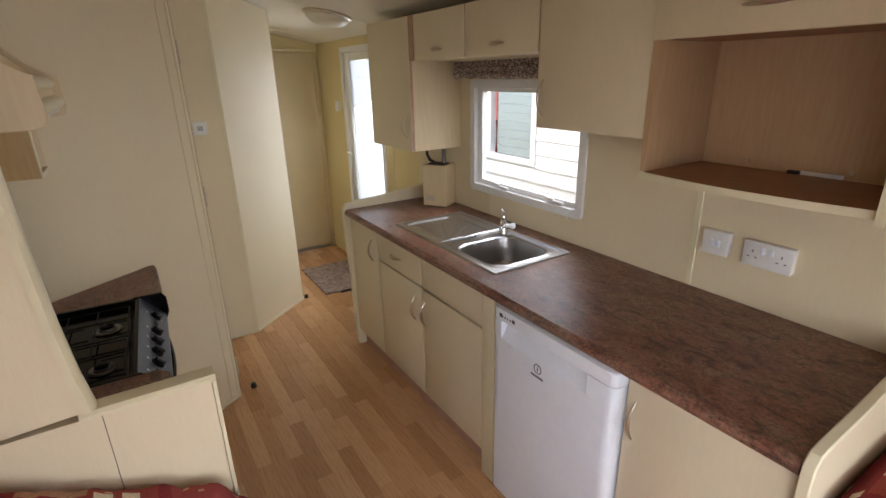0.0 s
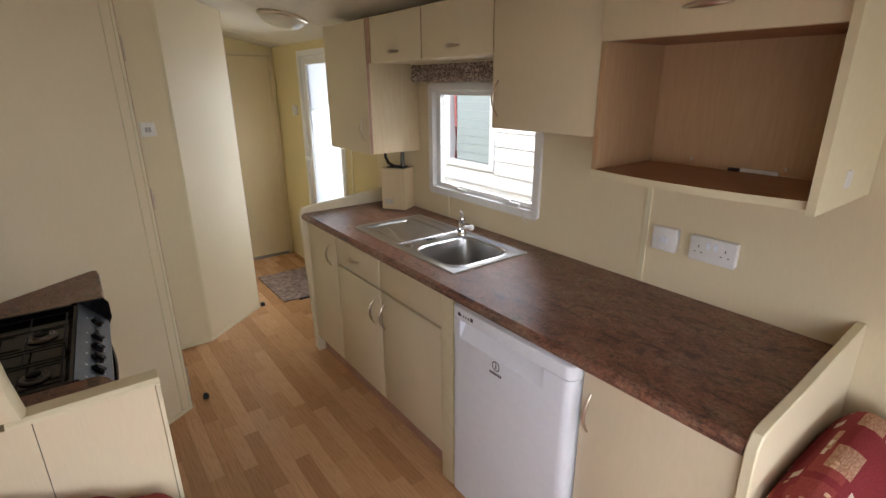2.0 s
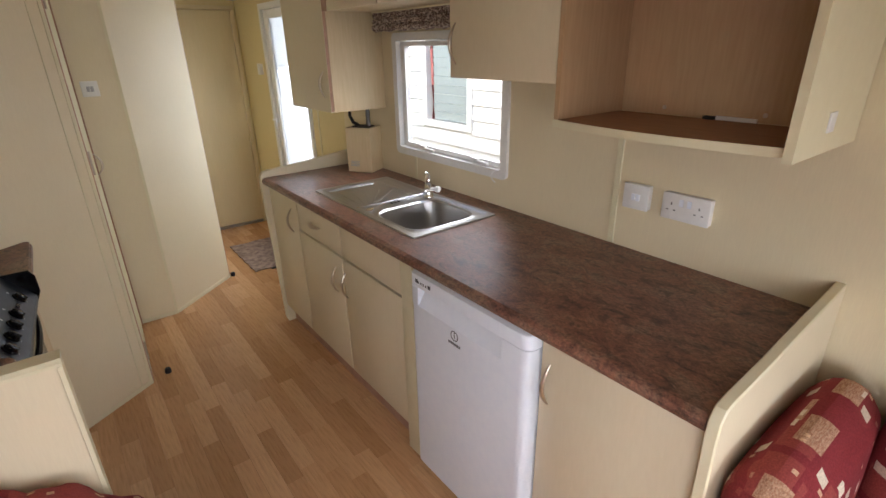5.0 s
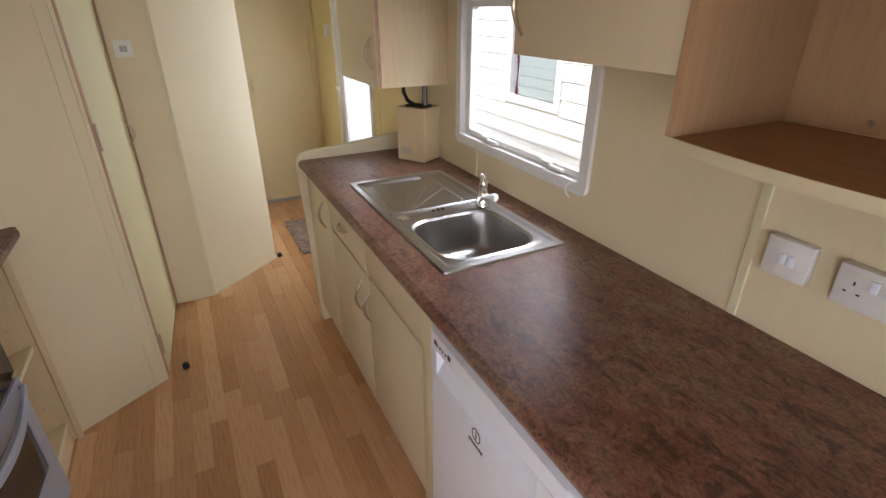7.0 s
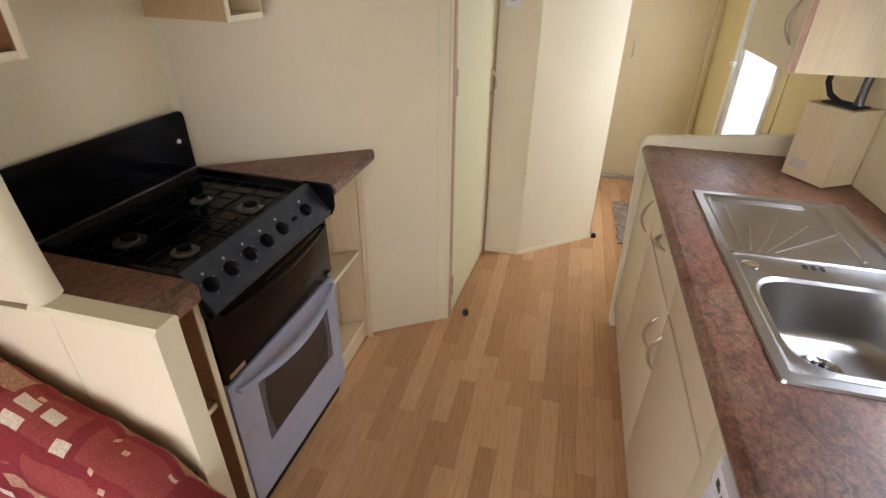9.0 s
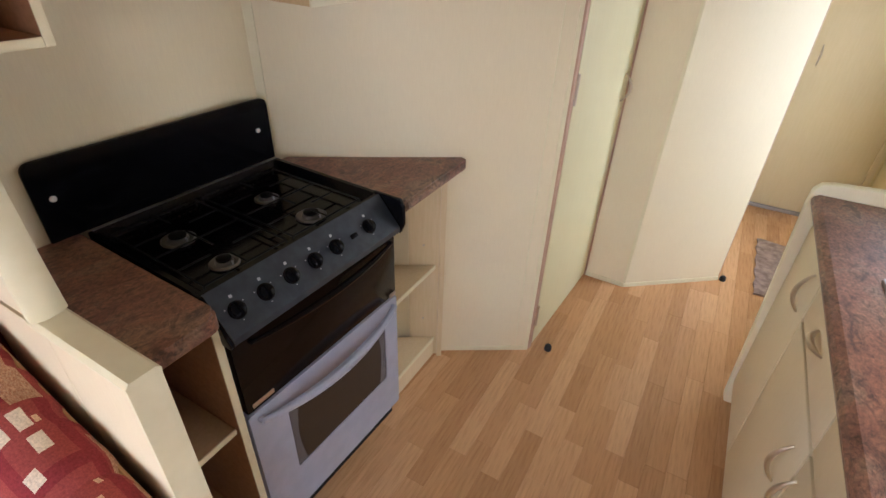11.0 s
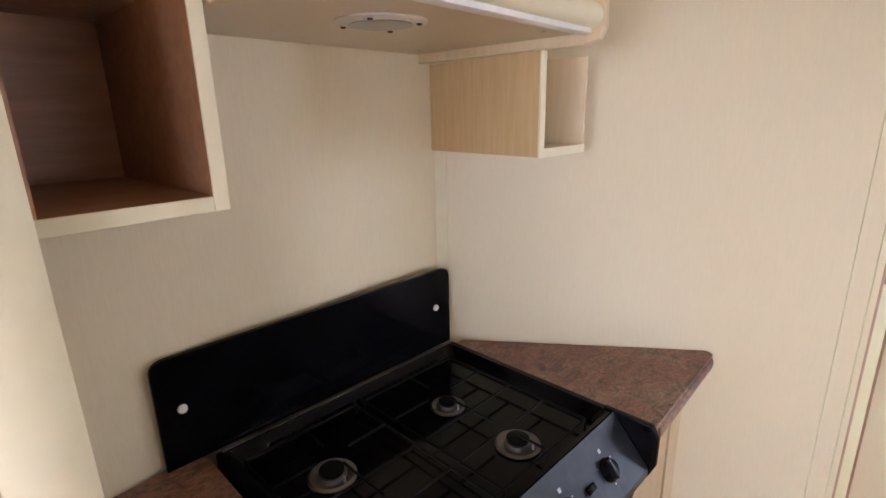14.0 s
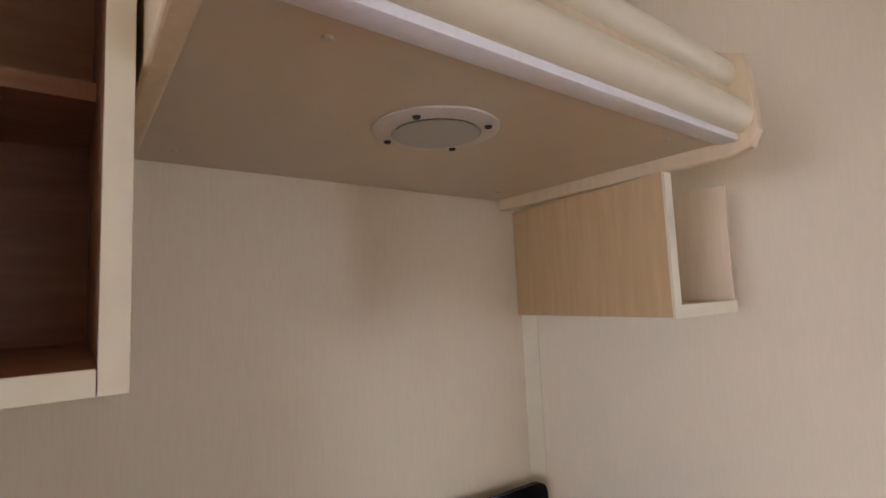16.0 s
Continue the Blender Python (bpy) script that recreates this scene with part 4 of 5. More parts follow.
def plate_x(name, yc, zc, w, h, label, rockers, holes, x=XE, side=-1):
    th = thing(name, (x, yc, zc), label, "socket" if holes else "switch")
    part("backbox", box(B(), x, x + side * 0.018, yc - w / 2 + 0.002, yc + w / 2 - 0.002, zc - h / 2 + 0.002, zc + h / 2 - 0.002, 0.002), PLASTIC, th)
    f = x + side * 0.0275
    part("plate", box(B(), x + side * 0.0185, f, yc - w / 2, yc + w / 2, zc - h / 2, zc + h / 2, 0.003), PLASTIC, th)
    for a, b in rockers:
        part("rocker", box(B(), f + side * 0.0002, f + side * 0.004, yc + a - 0.0065, yc + a + 0.0065, zc + b - 0.011, zc + b + 0.011, 0.0015), WHITE, th)
    for a, b in holes:
        for da, db, ww, hh in ((0, 0.013, 0.003, 0.008), (-0.011, -0.006, 0.006, 0.003), (0.011, -0.006, 0.006, 0.003)):
            part("socket_hole", box(B(), f + side * 0.0002, f + side * 0.0008, yc + a + da - ww / 2, yc + a + da + ww / 2, zc + b + db - hh / 2, zc + b + db + hh / 2), DARK_PARTS_SHADE, th, "dark socket hole", False)
    return th


plate_x("cooker_switch", 1.660, 1.088, 0.088, 0.082, "white fused switch plate on a box, on the kitchen wall", [(0.006, 0.0), (-0.010, 0.0)], [])
plate_x("double_socket", 1.497, 1.086, 0.146, 0.082, "white double socket on a box, on the kitchen wall", [(-0.012, 0.016), (0.012, 0.016)], [(-0.042, -0.004), (0.042, -0.004)])
plate_x("light_switch", 5.05, 1.395, 0.06, 0.085, "cream light switch plate beside the outer door", [(0, 0)], [])

th = thing("light_switch", (1.178, 4.05, 1.37), "white rocker light switch on the partition board", "switch")
part("plate", box(B(), 1.140, 1.216, 4.040, 4.0515, 1.332, 1.408, 0.003), PLASTIC, th)
for dx in (-0.008, 0.008):
    part("rocker", box(B(), 1.178 + dx - 0.007, 1.178 + dx + 0.007, 4.0365, 4.0398, 1.357, 1.383, 0.001), PRINT, th, "grey rocker")

# ---- ceiling lamp, rug, door stops ----
lx, ly = 2.0, 4.02
lz = ceil_z(lx) - 0.002
th = thing("ceiling_lamp", (lx, ly, lz), "round frosted glass ceiling lamp with metal rim, unlit", "ceiling lamp")
ax = Vector((-PITCH, 0, -1)).normalized()
part("base", lathe(B(), [(0.15, 0), (0.15, 0.012), (0.135, 0.02)], (lx, ly, lz), ax, 40), SATIN, th, "satin metal rim")
part("shade", lathe(B(), [(0.134, 0.0205), (0.125, 0.035), (0.10, 0.052), (0.06, 0.063), (0.015, 0.067)], (lx, ly, lz), ax, 40), SHADE_GLASS, th, "frosted glass dish")

bm = B()
nx, ny = 26, 36
vs = [[bm.verts.new((1.905 + 0.47 * i / nx + 0.004 * math.sin(j * 0.8), 4.345 + 0.64 * j / ny + 0.006 * math.sin(i * 0.6), 0.010 + 0.004 * noise.noise((i * 0.35, j * 0.35, 0)))) for j in range(ny + 1)] for i in range(nx + 1)]
for i in range(nx):
    for j in range(ny):
        bm.faces.new((vs[i][j], vs[i + 1][j], vs[i + 1][j + 1], vs[i][j + 1]))
es = [e for e in bm.edges if e.is_boundary]
ex = bmesh.ops.extrude_edge_only(bm, edges=es)["geom"]
for v in [g for g in ex if isinstance(g, bmesh.types.BMVert)]:
    v.co.z = 0.001
th = thing("door_mat", (2.14, 4.66, 0.0), "worn grey-brown pile mat on the passage floor", "mat")
part("mat_surface", bm, RUG, th, "short grey-brown pile")
part("border", box(B(), 2.02, 2.385, 4.318, 4.343, 0.001, 0.007, 0.002), RUBBER, th, "black rubber edge")


def door_stop(x, y):
    bm = lathe(B(), [(0.015, 0), (0.016, 0.004), (0.014, 0.022), (0.010, 0.027)], (x, y, 0.001), (0, 0, 1), 16)
    solo("door_stop", bm, RUBBER, "small black rubber door stop on the floor", "door stop", at=(x, y, 0), group="door stops")


door_stop(1.137, 3.401)
door_stop(1.757, 4.395)

# ---- low divider between lounge and cooker ----
DY0, DY1 = 1.990, 2.040
th = thing("divider", (0.57, 2.01, 0), "cream low divider with a taller shaped post at the wall", "divider", kind="structure")
part("low_panel", box(B(), XW, 0.6390, DY0 + 0.003, DY1 - 0.003, 0, 0.952), WALL_PLAIN, th, "cream board", False)
part("low_panel", box(B(), 0.6408, 0.862, DY0 + 0.003, DY1 - 0.003, 0, 0.952), WALL_PLAIN, th, "cream board", False)
part("joint", box(B(), 0.6391, 0.6407, DY0 + 0.006, DY1 - 0.006, 0, 0.951), DARK_PARTS_SHADE, th, "dark joint between the boards", False)
bm = extrude_x(B(), [(DY0 - 0.002, 0.952), (DY0 - 0.003, 0.960), (DY0 + 0.004, 0.968), (DY1 - 0.004, 0.968), (DY1 + 0.003, 0.960), (DY1 + 0.002, 0.952)], 0.60, 0.873)
part("cap", bm, TRIM, th, "rounded cream capping")
bm = extrude_y(B(), [(0.863, 0.0), (0.872, 0.0), (0.872, 0.951), (0.863, 0.951)], DY0 - 0.002, DY1 + 0.002)
part("end_strip", bm, TRIM, th, "cream end edging")
edge = [(0.630, 0.969), (0.618, 1.05), (0.608, 1.17), (0.602, 1.29), (0.597, 1.42), (0.594, 1.56), (0.591, 1.72), (0.588, 1.90)]
bm = extrude_y(B(), [(XW, 0.953)] + [(x - 0.012, z) for x, z in edge] + [(0.574, ceil_z(0.574) - 0.004), (XW, EAVE - 0.004)], DY0 + 0.003, DY1 - 0.003)
part("upper_panel", bm, WALL_PLAIN, th, "cream shaped board", False)
bm = B()
prev = None
for x, z in edge + [(0.586, 1.965)]:
    ring = [bm.verts.new((x - 0.018, DY0 - 0.003, z)), bm.verts.new((x - 0.004, DY0 - 0.003, z)), bm.verts.new((x + 0.004, DY0 + 0.012, z)), bm.verts.new((x + 0.004, DY1 - 0.012, z)), bm.verts.new((x - 0.004, DY1 + 0.003, z)), bm.verts.new((x - 0.018, DY1 + 0.003, z))]
    if prev:
        for i in range(6):
            bm.faces.new((prev[i], prev[(i + 1) % 6], ring[(i + 1) % 6], ring[i]))
    else:
        bm.faces.new(ring)
    prev = ring
bm.faces.new(prev[::-1])
part("post_edge", bm, TRIM, th, "rounded cream edging of the post")

# ---- cooker ----
CY0, CY1 = 2.229, 2.799
CF = 0.765
th = thing("cooker", (0.53, 2.52, 0), "black gas cooker with silver-grey oven door", "cooker")
th.rotation_euler.z = radians(-2.5)  # stands slightly askew
bm = box(B(), 0.30, CF - 0.03, CY0 + 0.006, CY1 - 0.006, 0.02, 0.86, 0.004)
part("body", bm, BLACK_MATT, th, "black cooker body")
# hob tray with raised side walls
bm = B()
dish(bm, [rr(0.295, 0.716, CY0, CY1, 0.862, 0.008), rr(0.295, 0.716, CY0, CY1, 0.902, 0.008), rr(0.305, 0.708, CY0 + 0.012, CY1 - 0.012, 0.902, 0.012), rr(0.325, 0.696, CY0 + 0.030, CY1 - 0.030, 0.878, 0.015)])
hob = part("hob", bm, BLACK, th, "glossy black hob tray")
bm = extrude_x(B(), rounded_poly([(2.160, 0.9045), (2.798, 0.9045), (2.798, 1.092), (2.160, 1.092)], [0, 0, 0.025, 0.025], 6), 0.281, 0.290)
splash = part("splashback", bm, BLACK, th, "upright glossy black glass panel")
for y in (2.196, 2.752):
    part("bolt", lathe(B(), [(0.0075, 0), (0.0065, 0.004), (0.002, 0.005)], (0.290, y, 1.003), (1, 0, 0), 14), PLASTIC, splash, "white bolt cap")
for k in range(26):
    y = 2.31 + k * 0.0160
    part("vent_slot", box(B(), 0.3255, 0.3262, y, y + 0.008, 0.884, 0.896), BLACK_MATT, hob, "vent slot", False)
part("rear_rail", box(B(), 0.297, 0.301, 2.24, 2.79, 0.903, 0.906), SATIN, hob, "thin bright rear rail", False)
BURN = ((0.457, 2.350, 0.040), (0.628, 2.350, 0.034), (0.458, 2.616, 0.034), (0.628, 2.617, 0.040))
for x, y, r in BURN:
    b = part("burner", lathe(B(), [(r, 0), (r, 0.003), (r * 0.9, 0.006), (r * 0.62, 0.003), (r * 0.55, 0.010), (r * 0.40, 0.011)], (x, y, 0.879), (0, 0, 1), 28), BURNER, hob, "worn steel burner ring")
    part("burner_cap", lathe(B(), [(r * 0.50, 0), (r * 0.50, 0.004), (r * 0.4, 0.006)], (x, y, 0.8905), (0, 0, 1), 28), BLACK_MATT, b, "black burner cap")
    part("igniter", tube(B(), [(x + r * 0.75, y + 0.004, 0.880), (x + r * 0.72, y + 0.004, 0.893)], 0.0022, 8), PRINT, b, "pale igniter pin")
for xc0, xc1, yc0, yc1 in ((0.345, 0.690, 2.258, 2.478), (0.345, 0.690, 2.498, 2.738)):
    bm = B()
    z = 0.899
    for y in (yc0, yc1):
        tube(bm, [(xc0, y, z), (xc1, y, z)], 0.0024, 6)
    for x in (xc0, xc1, (xc0 + xc1) / 2):
        tube(bm, [(x, yc0, z), (x, yc1, z)], 0.0024, 6)
    ym = (yc0 + yc1) / 2
    for xm in (xc0 + 0.09, xc1 - 0.09):
        for sy in (-1, 1):
            tube(bm, [(xm, ym + sy * (yc1 - yc0) / 2, z), (xm, ym + sy * 0.03, z)], 0.0024, 6)
        for sx in (-1, 1):
            tube(bm, [(xm + sx * 0.085, ym, z), (xm + sx * 0.03, ym, z)], 0.0024, 6)
    for x in (xc0, xc1):
        for y in (yc0, yc1):
            tube(bm, [(x, y, z), (x, y, 0.879)], 0.0024, 6)
    part("pan_support", bm, BLACK_MATT, hob, "black wire pan support")
# sloping control panel with cheeks
prof = [(0.717, 0.900), (0.720, 0.905), (0.792, 0.822), (0.792, 0.806), (0.735, 0.806), (0.717, 0.84)]
ctrl = part("control_panel", extrude_y(B(), prof, CY0 + 0.004, CY1 - 0.014), PANEL_GREY, th, "dark blue-grey sloping control panel", False)
bm = extrude_y(B(), [(0.70, 0.80), (0.79, 0.80), (0.803, 0.83), (0.803, 0.885), (0.790, 0.906), (0.70, 0.906)], CY1 - 0.012, CY1, 0.003)
part("cheek", bm, BLACK, th, "glossy black side cheek")
bm = extrude_y(B(), [(0.70, 0.80), (0.79, 0.80), (0.798, 0.815), (0.728, 0.906), (0.70, 0.906)], CY0 - 0.006, CY0 + 0.002, 0.002)
part("cheek", bm, BLACK, th, "glossy black side cheek")
nrm = Vector((0.083, 0, 0.072)).normalized()
mid = Vector((0.7607, 0, 0.8585))
for k, y in enumerate((2.274, 2.347, 2.420, 2.494, 2.566, 2.690)):
    c = Vector((mid.x, y, mid.z)) + nrm * 0.0008
    kn = part("knob", lathe(B(), [(0.020, 0), (0.0195, 0.003), (0.0165, 0.005), (0.0155, 0.011), (0.012, 0.013)], c, nrm, 22), BLACK, ctrl, "black control knob")
    bm = B()
    up = Vector((-0.072, 0, 0.083)).normalized()
    q = c + nrm * 0.011
    tube(bm, [q - up * 0.016, q + up * 0.016], 0.004, 6)
    part("knob_grip", bm, BLACK, kn)
    bm = B()
    p = Vector((mid.x, y + 0.004, mid.z)) + up * 0.031
    m = Matrix.Translation(p) @ nrm.to_track_quat("Z", "Y").to_matrix().to_4x4()
    box(bm, -0.0034, 0.0034, -0.0034, 0.0034, 0.0002, 0.0007, m=m)
    part("mark", bm, PRINT, ctrl, "pale printed mark", False)
    for du, dy in ((-0.024, 0.0), (0.012, 0.022), (0.012, -0.022)):
        m = Matrix.Translation(Vector((mid.x, y + dy, mid.z)) + up * du) @ nrm.to_track_quat("Z", "Y").to_matrix().to_4x4()
        part("dot", box(B(), -0.0012, 0.0012, -0.0012, 0.0012, 0.0002, 0.0006, m=m), PRINT, ctrl, "pale printed dot", False)
c = Vector((mid.x, 2.630, mid.z)) + nrm * 0.001
bm = B()
m = Matrix.Translation(c) @ nrm.to_track_quat("Z", "Y").to_matrix().to_4x4()
box(bm, -0.012, 0.012, -0.006, 0.006, 0, 0.004, 0.002, m=m)
part("ignition_button", bm, BLACK, ctrl, "black ignition button")
# grill door and oven door
bm = box(B(), CF - 0.028, CF, CY0 + 0.006, CY1 - 0.006, 0.570, 0.799, 0.004)
grill = part("grill_door", bm, DARK_GLASS, th, "dark brown glass grill door")
hp = arc((CF + 0.008, CY0 + 0.05, 0.770), (CF + 0.008, CY1 - 0.03, 0.770), (0.018, 0, -0.008), 15)
bm = tube(B(), hp, [0.005 + 0.004 * math.sin(math.pi * i / 14) for i in range(15)], 10)
for y in (CY0 + 0.052, CY1 - 0.032):
    cyl(bm, (CF, y, 0.770), (1, 0, 0), 0.010, 0.006, seg=10)
part("handle", bm, BLACK, grill, "bowed black bar")
part("badge", box(B(), CF + 0.0002, CF + 0.0016, 2.250, 2.312, 0.580, 0.594, 0.0005), SATIN, grill, "small metal badge")
part("latch", box(B(), CF + 0.0002, CF + 0.004, CY1 - 0.040, CY1 - 0.012, 0.573, 0.586, 0.001), SATIN, grill, "small bright latch")
bm = ring_x(CF - 0.028, CF, (CY0 + 0.004, CY1 - 0.004, 0.078, 0.562), (2.338, 2.735, 0.245, 0.482), 0.008, 0.008)
oven = part("oven_door", bm, OVEN_GREY, th, "silver-grey oven door")
part("oven_glass", box(B(), CF - 0.02, CF - 0.004, 2.335, 2.738, 0.242, 0.485), OVEN_GLASS, oven, "brown oven window", False)
for k in range(24):
    z = 0.251 + k * 0.0096
    w = 0.030 - 0.012 * math.sin(math.pi * k / 23)
    part("print_line", box(B(), CF - 0.0038, CF - 0.0034, 2.342, 2.342 + w, z, z + 0.0042), DOTS, oven, "grey dotted print", False)
    part("print_line", box(B(), CF - 0.0038, CF - 0.0034, 2.731 - w, 2.731, z, z + 0.0042), DOTS, oven, "grey dotted print", False)
hp = arc((CF + 0.012, CY0 + 0.03, 0.536), (CF + 0.012, CY1 - 0.025, 0.536), (0.028, 0, -0.022), 17)
bm = tube(B(), hp, [0.007 + 0.008 * math.sin(math.pi * i / 16) for i in range(17)], 10)
cyl(bm, (CF, CY0 + 0.032, 0.536), (1, 0, 0), 0.014, 0.007, seg=10)
cyl(bm, (CF, CY1 - 0.027, 0.536), (1, 0, 0), 0.014, 0.007, seg=10)
part("handle", bm, OVEN_GREY, oven, "curved silver-grey bar")
part("kick_strip", box(B(), 0.66, CF - 0.03, CY0 + 0.01, CY1 - 0.01, 0.0, 0.075), BLACK_MATT, th, "black kick strip", False)

# ---- worktop beside the cooker, towards the divider ----
bm = prism(B(), rounded_poly([(XW + 0.002, DY1 + 0.001), (0.780, DY1 + 0.001), (0.780, 2.211), (XW + 0.002, 2.233)], [0, 0.006, 0.03, 0]), 0.868, 0.904)
bmesh.ops.bevel(bm, geom=[e for e in bm.edges if all(v.co.z > 0.9 for v in e.verts)], offset=0.006, segments=2, affect="EDGES")
th = thing("corner_worktop", (0.54, 2.13, 0.868), "narrow brown laminate worktop between cooker and divider", "worktop")
part("board", bm, WORKTOP, th, "mottled brown laminate board")
bm = extrude_y(B(), [(0.7802, 0.870), (0.786, 0.874), (0.7875, 0.886), (0.785, 0.896), (0.7802, 0.8985)], DY1 + 0.008, CY0 - 0.048)
part("front_edge", bm, WORKTOP, th, "rounded brown front edge")
th = thing("narrow_shelf_unit", (0.54, 2.13, 0), "narrow open brown shelf unit beside the cooker", "shelf unit")
part("side_panel", box(B(), 0.29, 0.745, CY0 - 0.030, CY0 - 0.014, 0.0, 0.866), BROWN_BOARD, th, "brown side board", False)
part("edge_strip", box(B(), 0.7452, 0.749, CY0 - 0.031, CY0 - 0.013, 0.0, 0.866), TRIM, th, "cream front edging", False)
part("side_panel", box(B(), 0.29, 0.725, DY1 + 0.001, DY1 + 0.014, 0.0, 0.866), BROWN_BOARD, th, "brown side board", False)
part("back_panel", box(B(), 0.29, 0.30, DY1 + 0.015, CY0 - 0.031, 0.0, 0.866), BROWN_BOARD, th, "brown back board", False)
for z in (0.10, 0.525):
    sh = part("shelf", box(B(), 0.301, 0.730, DY1 + 0.015, CY0 - 0.031, z, z + 0.015), MAPLE, th, "light brown shelf", False)
    part("edge_strip", box(B(), 0.7302, 0.733, DY1 + 0.015, CY0 - 0.031, z - 0.001, z + 0.016), TRIM, sh, "cream front edging", False)
part("plinth", box(B(), 0.69, 0.705, DY1 + 0.015, CY0 - 0.031, 0.0, 0.10), BROWN_BOARD, th, "brown plinth", False)

# ---- triangular worktop and shelf unit against the slanted partition ----


def panel_y(x):
    return SEAM[1] + (x - SEAM[0]) * (PANEL_END[1] - SEAM[1]) / (PANEL_END[0] - SEAM[0])


bm = prism(B(), rounded_poly([(0.300, 2.814), (0.800, 2.791), (0.800, panel_y(0.800) - 0.002), (0.300, panel_y(0.300) - 0.002)], [0, 0.02, 0.022, 0]), 0.853, 0.889)
bmesh.ops.bevel(bm, geom=[e for e in bm.edges if all(v.co.z > 0.88 for v in e.verts)], offset=0.006, segments=2, affect="EDGES")
th = thing("triangular_worktop", (0.6, 2.95, 0.853), "triangular brown laminate worktop in the corner by the cooker", "worktop")
part("board", bm, WORKTOP, th, "mottled brown laminate board")
bm = extrude_y(B(), [(0.8002, 0.855), (0.8045, 0.859), (0.8058, 0.870), (0.8040, 0.880), (0.8002, 0.8835)], 2.816, panel_y(0.80) - 0.030)
part("front_edge", bm, WORKTOP, th, "rounded brown front edge")
th = thing("corner_shelf_unit", (0.6, 2.98, 0), "open light wood corner shelf unit with two shelves", "shelf unit")
TXF = 0.730
part("side_panel", prism(B(), [(0.33, 2.814), (TXF - 0.003, 2.797), (TXF - 0.003, 2.811), (0.33, 2.828)], 0.0, 0.851), MAPLE_LIGHT, th, "light wood side board", False)
part("edge_strip", box(B(), TXF - 0.0028, TXF + 0.001, 2.796, 2.812, 0.0, 0.851), TRIM, th, "cream front edging", False)
d = (Vector(PANEL_END) - Vector(SEAM)).normalized()
o = Vector((d.y, -d.x))
a = Vector((TXF - 0.003, panel_y(TXF - 0.003))) + o * 0.002
part("upright", prism(B(), [tuple(a), tuple(a - d * 0.115), tuple(a - d * 0.115 + o * 0.014), tuple(a + o * 0.014)], 0.0, 0.851), MAPLE_LIGHT, th, "light wood upright", False)
a2 = Vector((TXF + 0.012, panel_y(TXF + 0.012))) + o * 0.002
part("edge_strip", prism(B(), [tuple(a2), tuple(a2 - d * 0.02), tuple(a2 - d * 0.02 + o * 0.03), tuple(a2 + o * 0.03)], 0.0, 0.851), MAPLE_LIGHT, th, "pale front upright edging", False)
part("back_panel", prism(B(), [(0.47, 2.829), (0.48, 2.829), (0.585, panel_y(0.585) - 0.018), (0.575, panel_y(0.575) - 0.018)], 0.0, 0.851), MAPLE_LIGHT, th, "light wood back board", False)
for z in (0.085, 0.45):
    poly = [(0.482, 2.829), (TXF - 0.006, 2.829), (TXF - 0.006, panel_y(TXF) - 0.03), (0.60, panel_y(0.60) - 0.022)]
    sh = part("shelf", prism(B(), poly, z, z + 0.015), MAPLE_LIGHT, th, "light wood shelf", False)
    part("edge_strip", box(B(), TXF - 0.0058, TXF - 0.002, 2.8292, panel_y(TXF) - 0.031, z - 0.001, z + 0.016), TRIM, sh, "cream front edging", False)
part("plinth", box(B(), TXF - 0.02, TXF - 0.006, 2.8292, panel_y(TXF) - 0.03, 0.0, 0.083), MAPLE_LIGHT, th, "light wood plinth", False)
for z in (0.20, 0.55, 0.80):
    c = a - d * 0.06 + o * 0.0142
    part("screw_cap", lathe(B(), [(0.005, 0), (0.004, 0.002)], (c.x, c.y, z), (o.x, o.y, 0), 10), SATIN, th, "small screw cap")

# ---- cooker hood and the shelves beside it ----
HY0, HY1, HZ = 2.225, 2.770, 1.560
th = thing("cooker_hood", (0.45, 2.48, HZ), "cream wooden cooker hood with rounded mouldings", "cooker hood")
bm = B()
hole = [(0.503 + 0.050 * math.cos(2 * math.pi * k / 32), 2.458 + 0.050 * math.sin(2 * math.pi * k / 32)) for k in range(32)]


def to_rim(p):
    """The point of the board's outline in the direction of p from the lamp."""
    dx, dy = p[0] - 0.503, p[1] - 2.458
    f = min(((0.628 if dx > 0 else XW + 0.002) - 0.503) / dx if abs(dx) > 1e-9 else 99, ((HY1 if dy > 0 else HY0) - 2.458) / dy if abs(dy) > 1e-9 else 99)
    return (0.503 + dx * f, 2.458 + dy * f)


corners = [(0.628, HY1), (XW + 0.002, HY1), (XW + 0.002, HY0), (0.628, HY0)]
ang = sorted([math.atan2(y - 2.458, x - 0.503) for x, y in hole + corners])
inner = [(0.503 + 0.050 * math.cos(q), 2.458 + 0.050 * math.sin(q)) for q in ang]
outer = [to_rim(p) for p in inner]
loops = [[bm.verts.new((x, y, z)) for x, y in ring] for ring, z in ((outer, HZ), (inner, HZ), (inner, HZ + 0.0155), (outer, HZ + 0.0155))]
for p, q in zip(loops, loops[1:] + loops[:1]):
    for k in range(len(ang)):
        bm.faces.new((p[k], p[(k + 1) % len(ang)], q[(k + 1) % len(ang)], q[k]))
part("base_board", bm, HOOD_BOARD, th, "light underside board", False)
part("front_rail", box(B(), 0.629, 0.651, HY0, HY1, HZ - 0.003, HZ + 0.014, 0.002), PLASTIC, th, "white rail under the front")
part("lower_roll", tube(B(), [(0.648, HY0, HZ + 0.024), (0.648, HY1, HZ + 0.024)], 0.020, 16), TRIM, th, "cream half-round moulding")
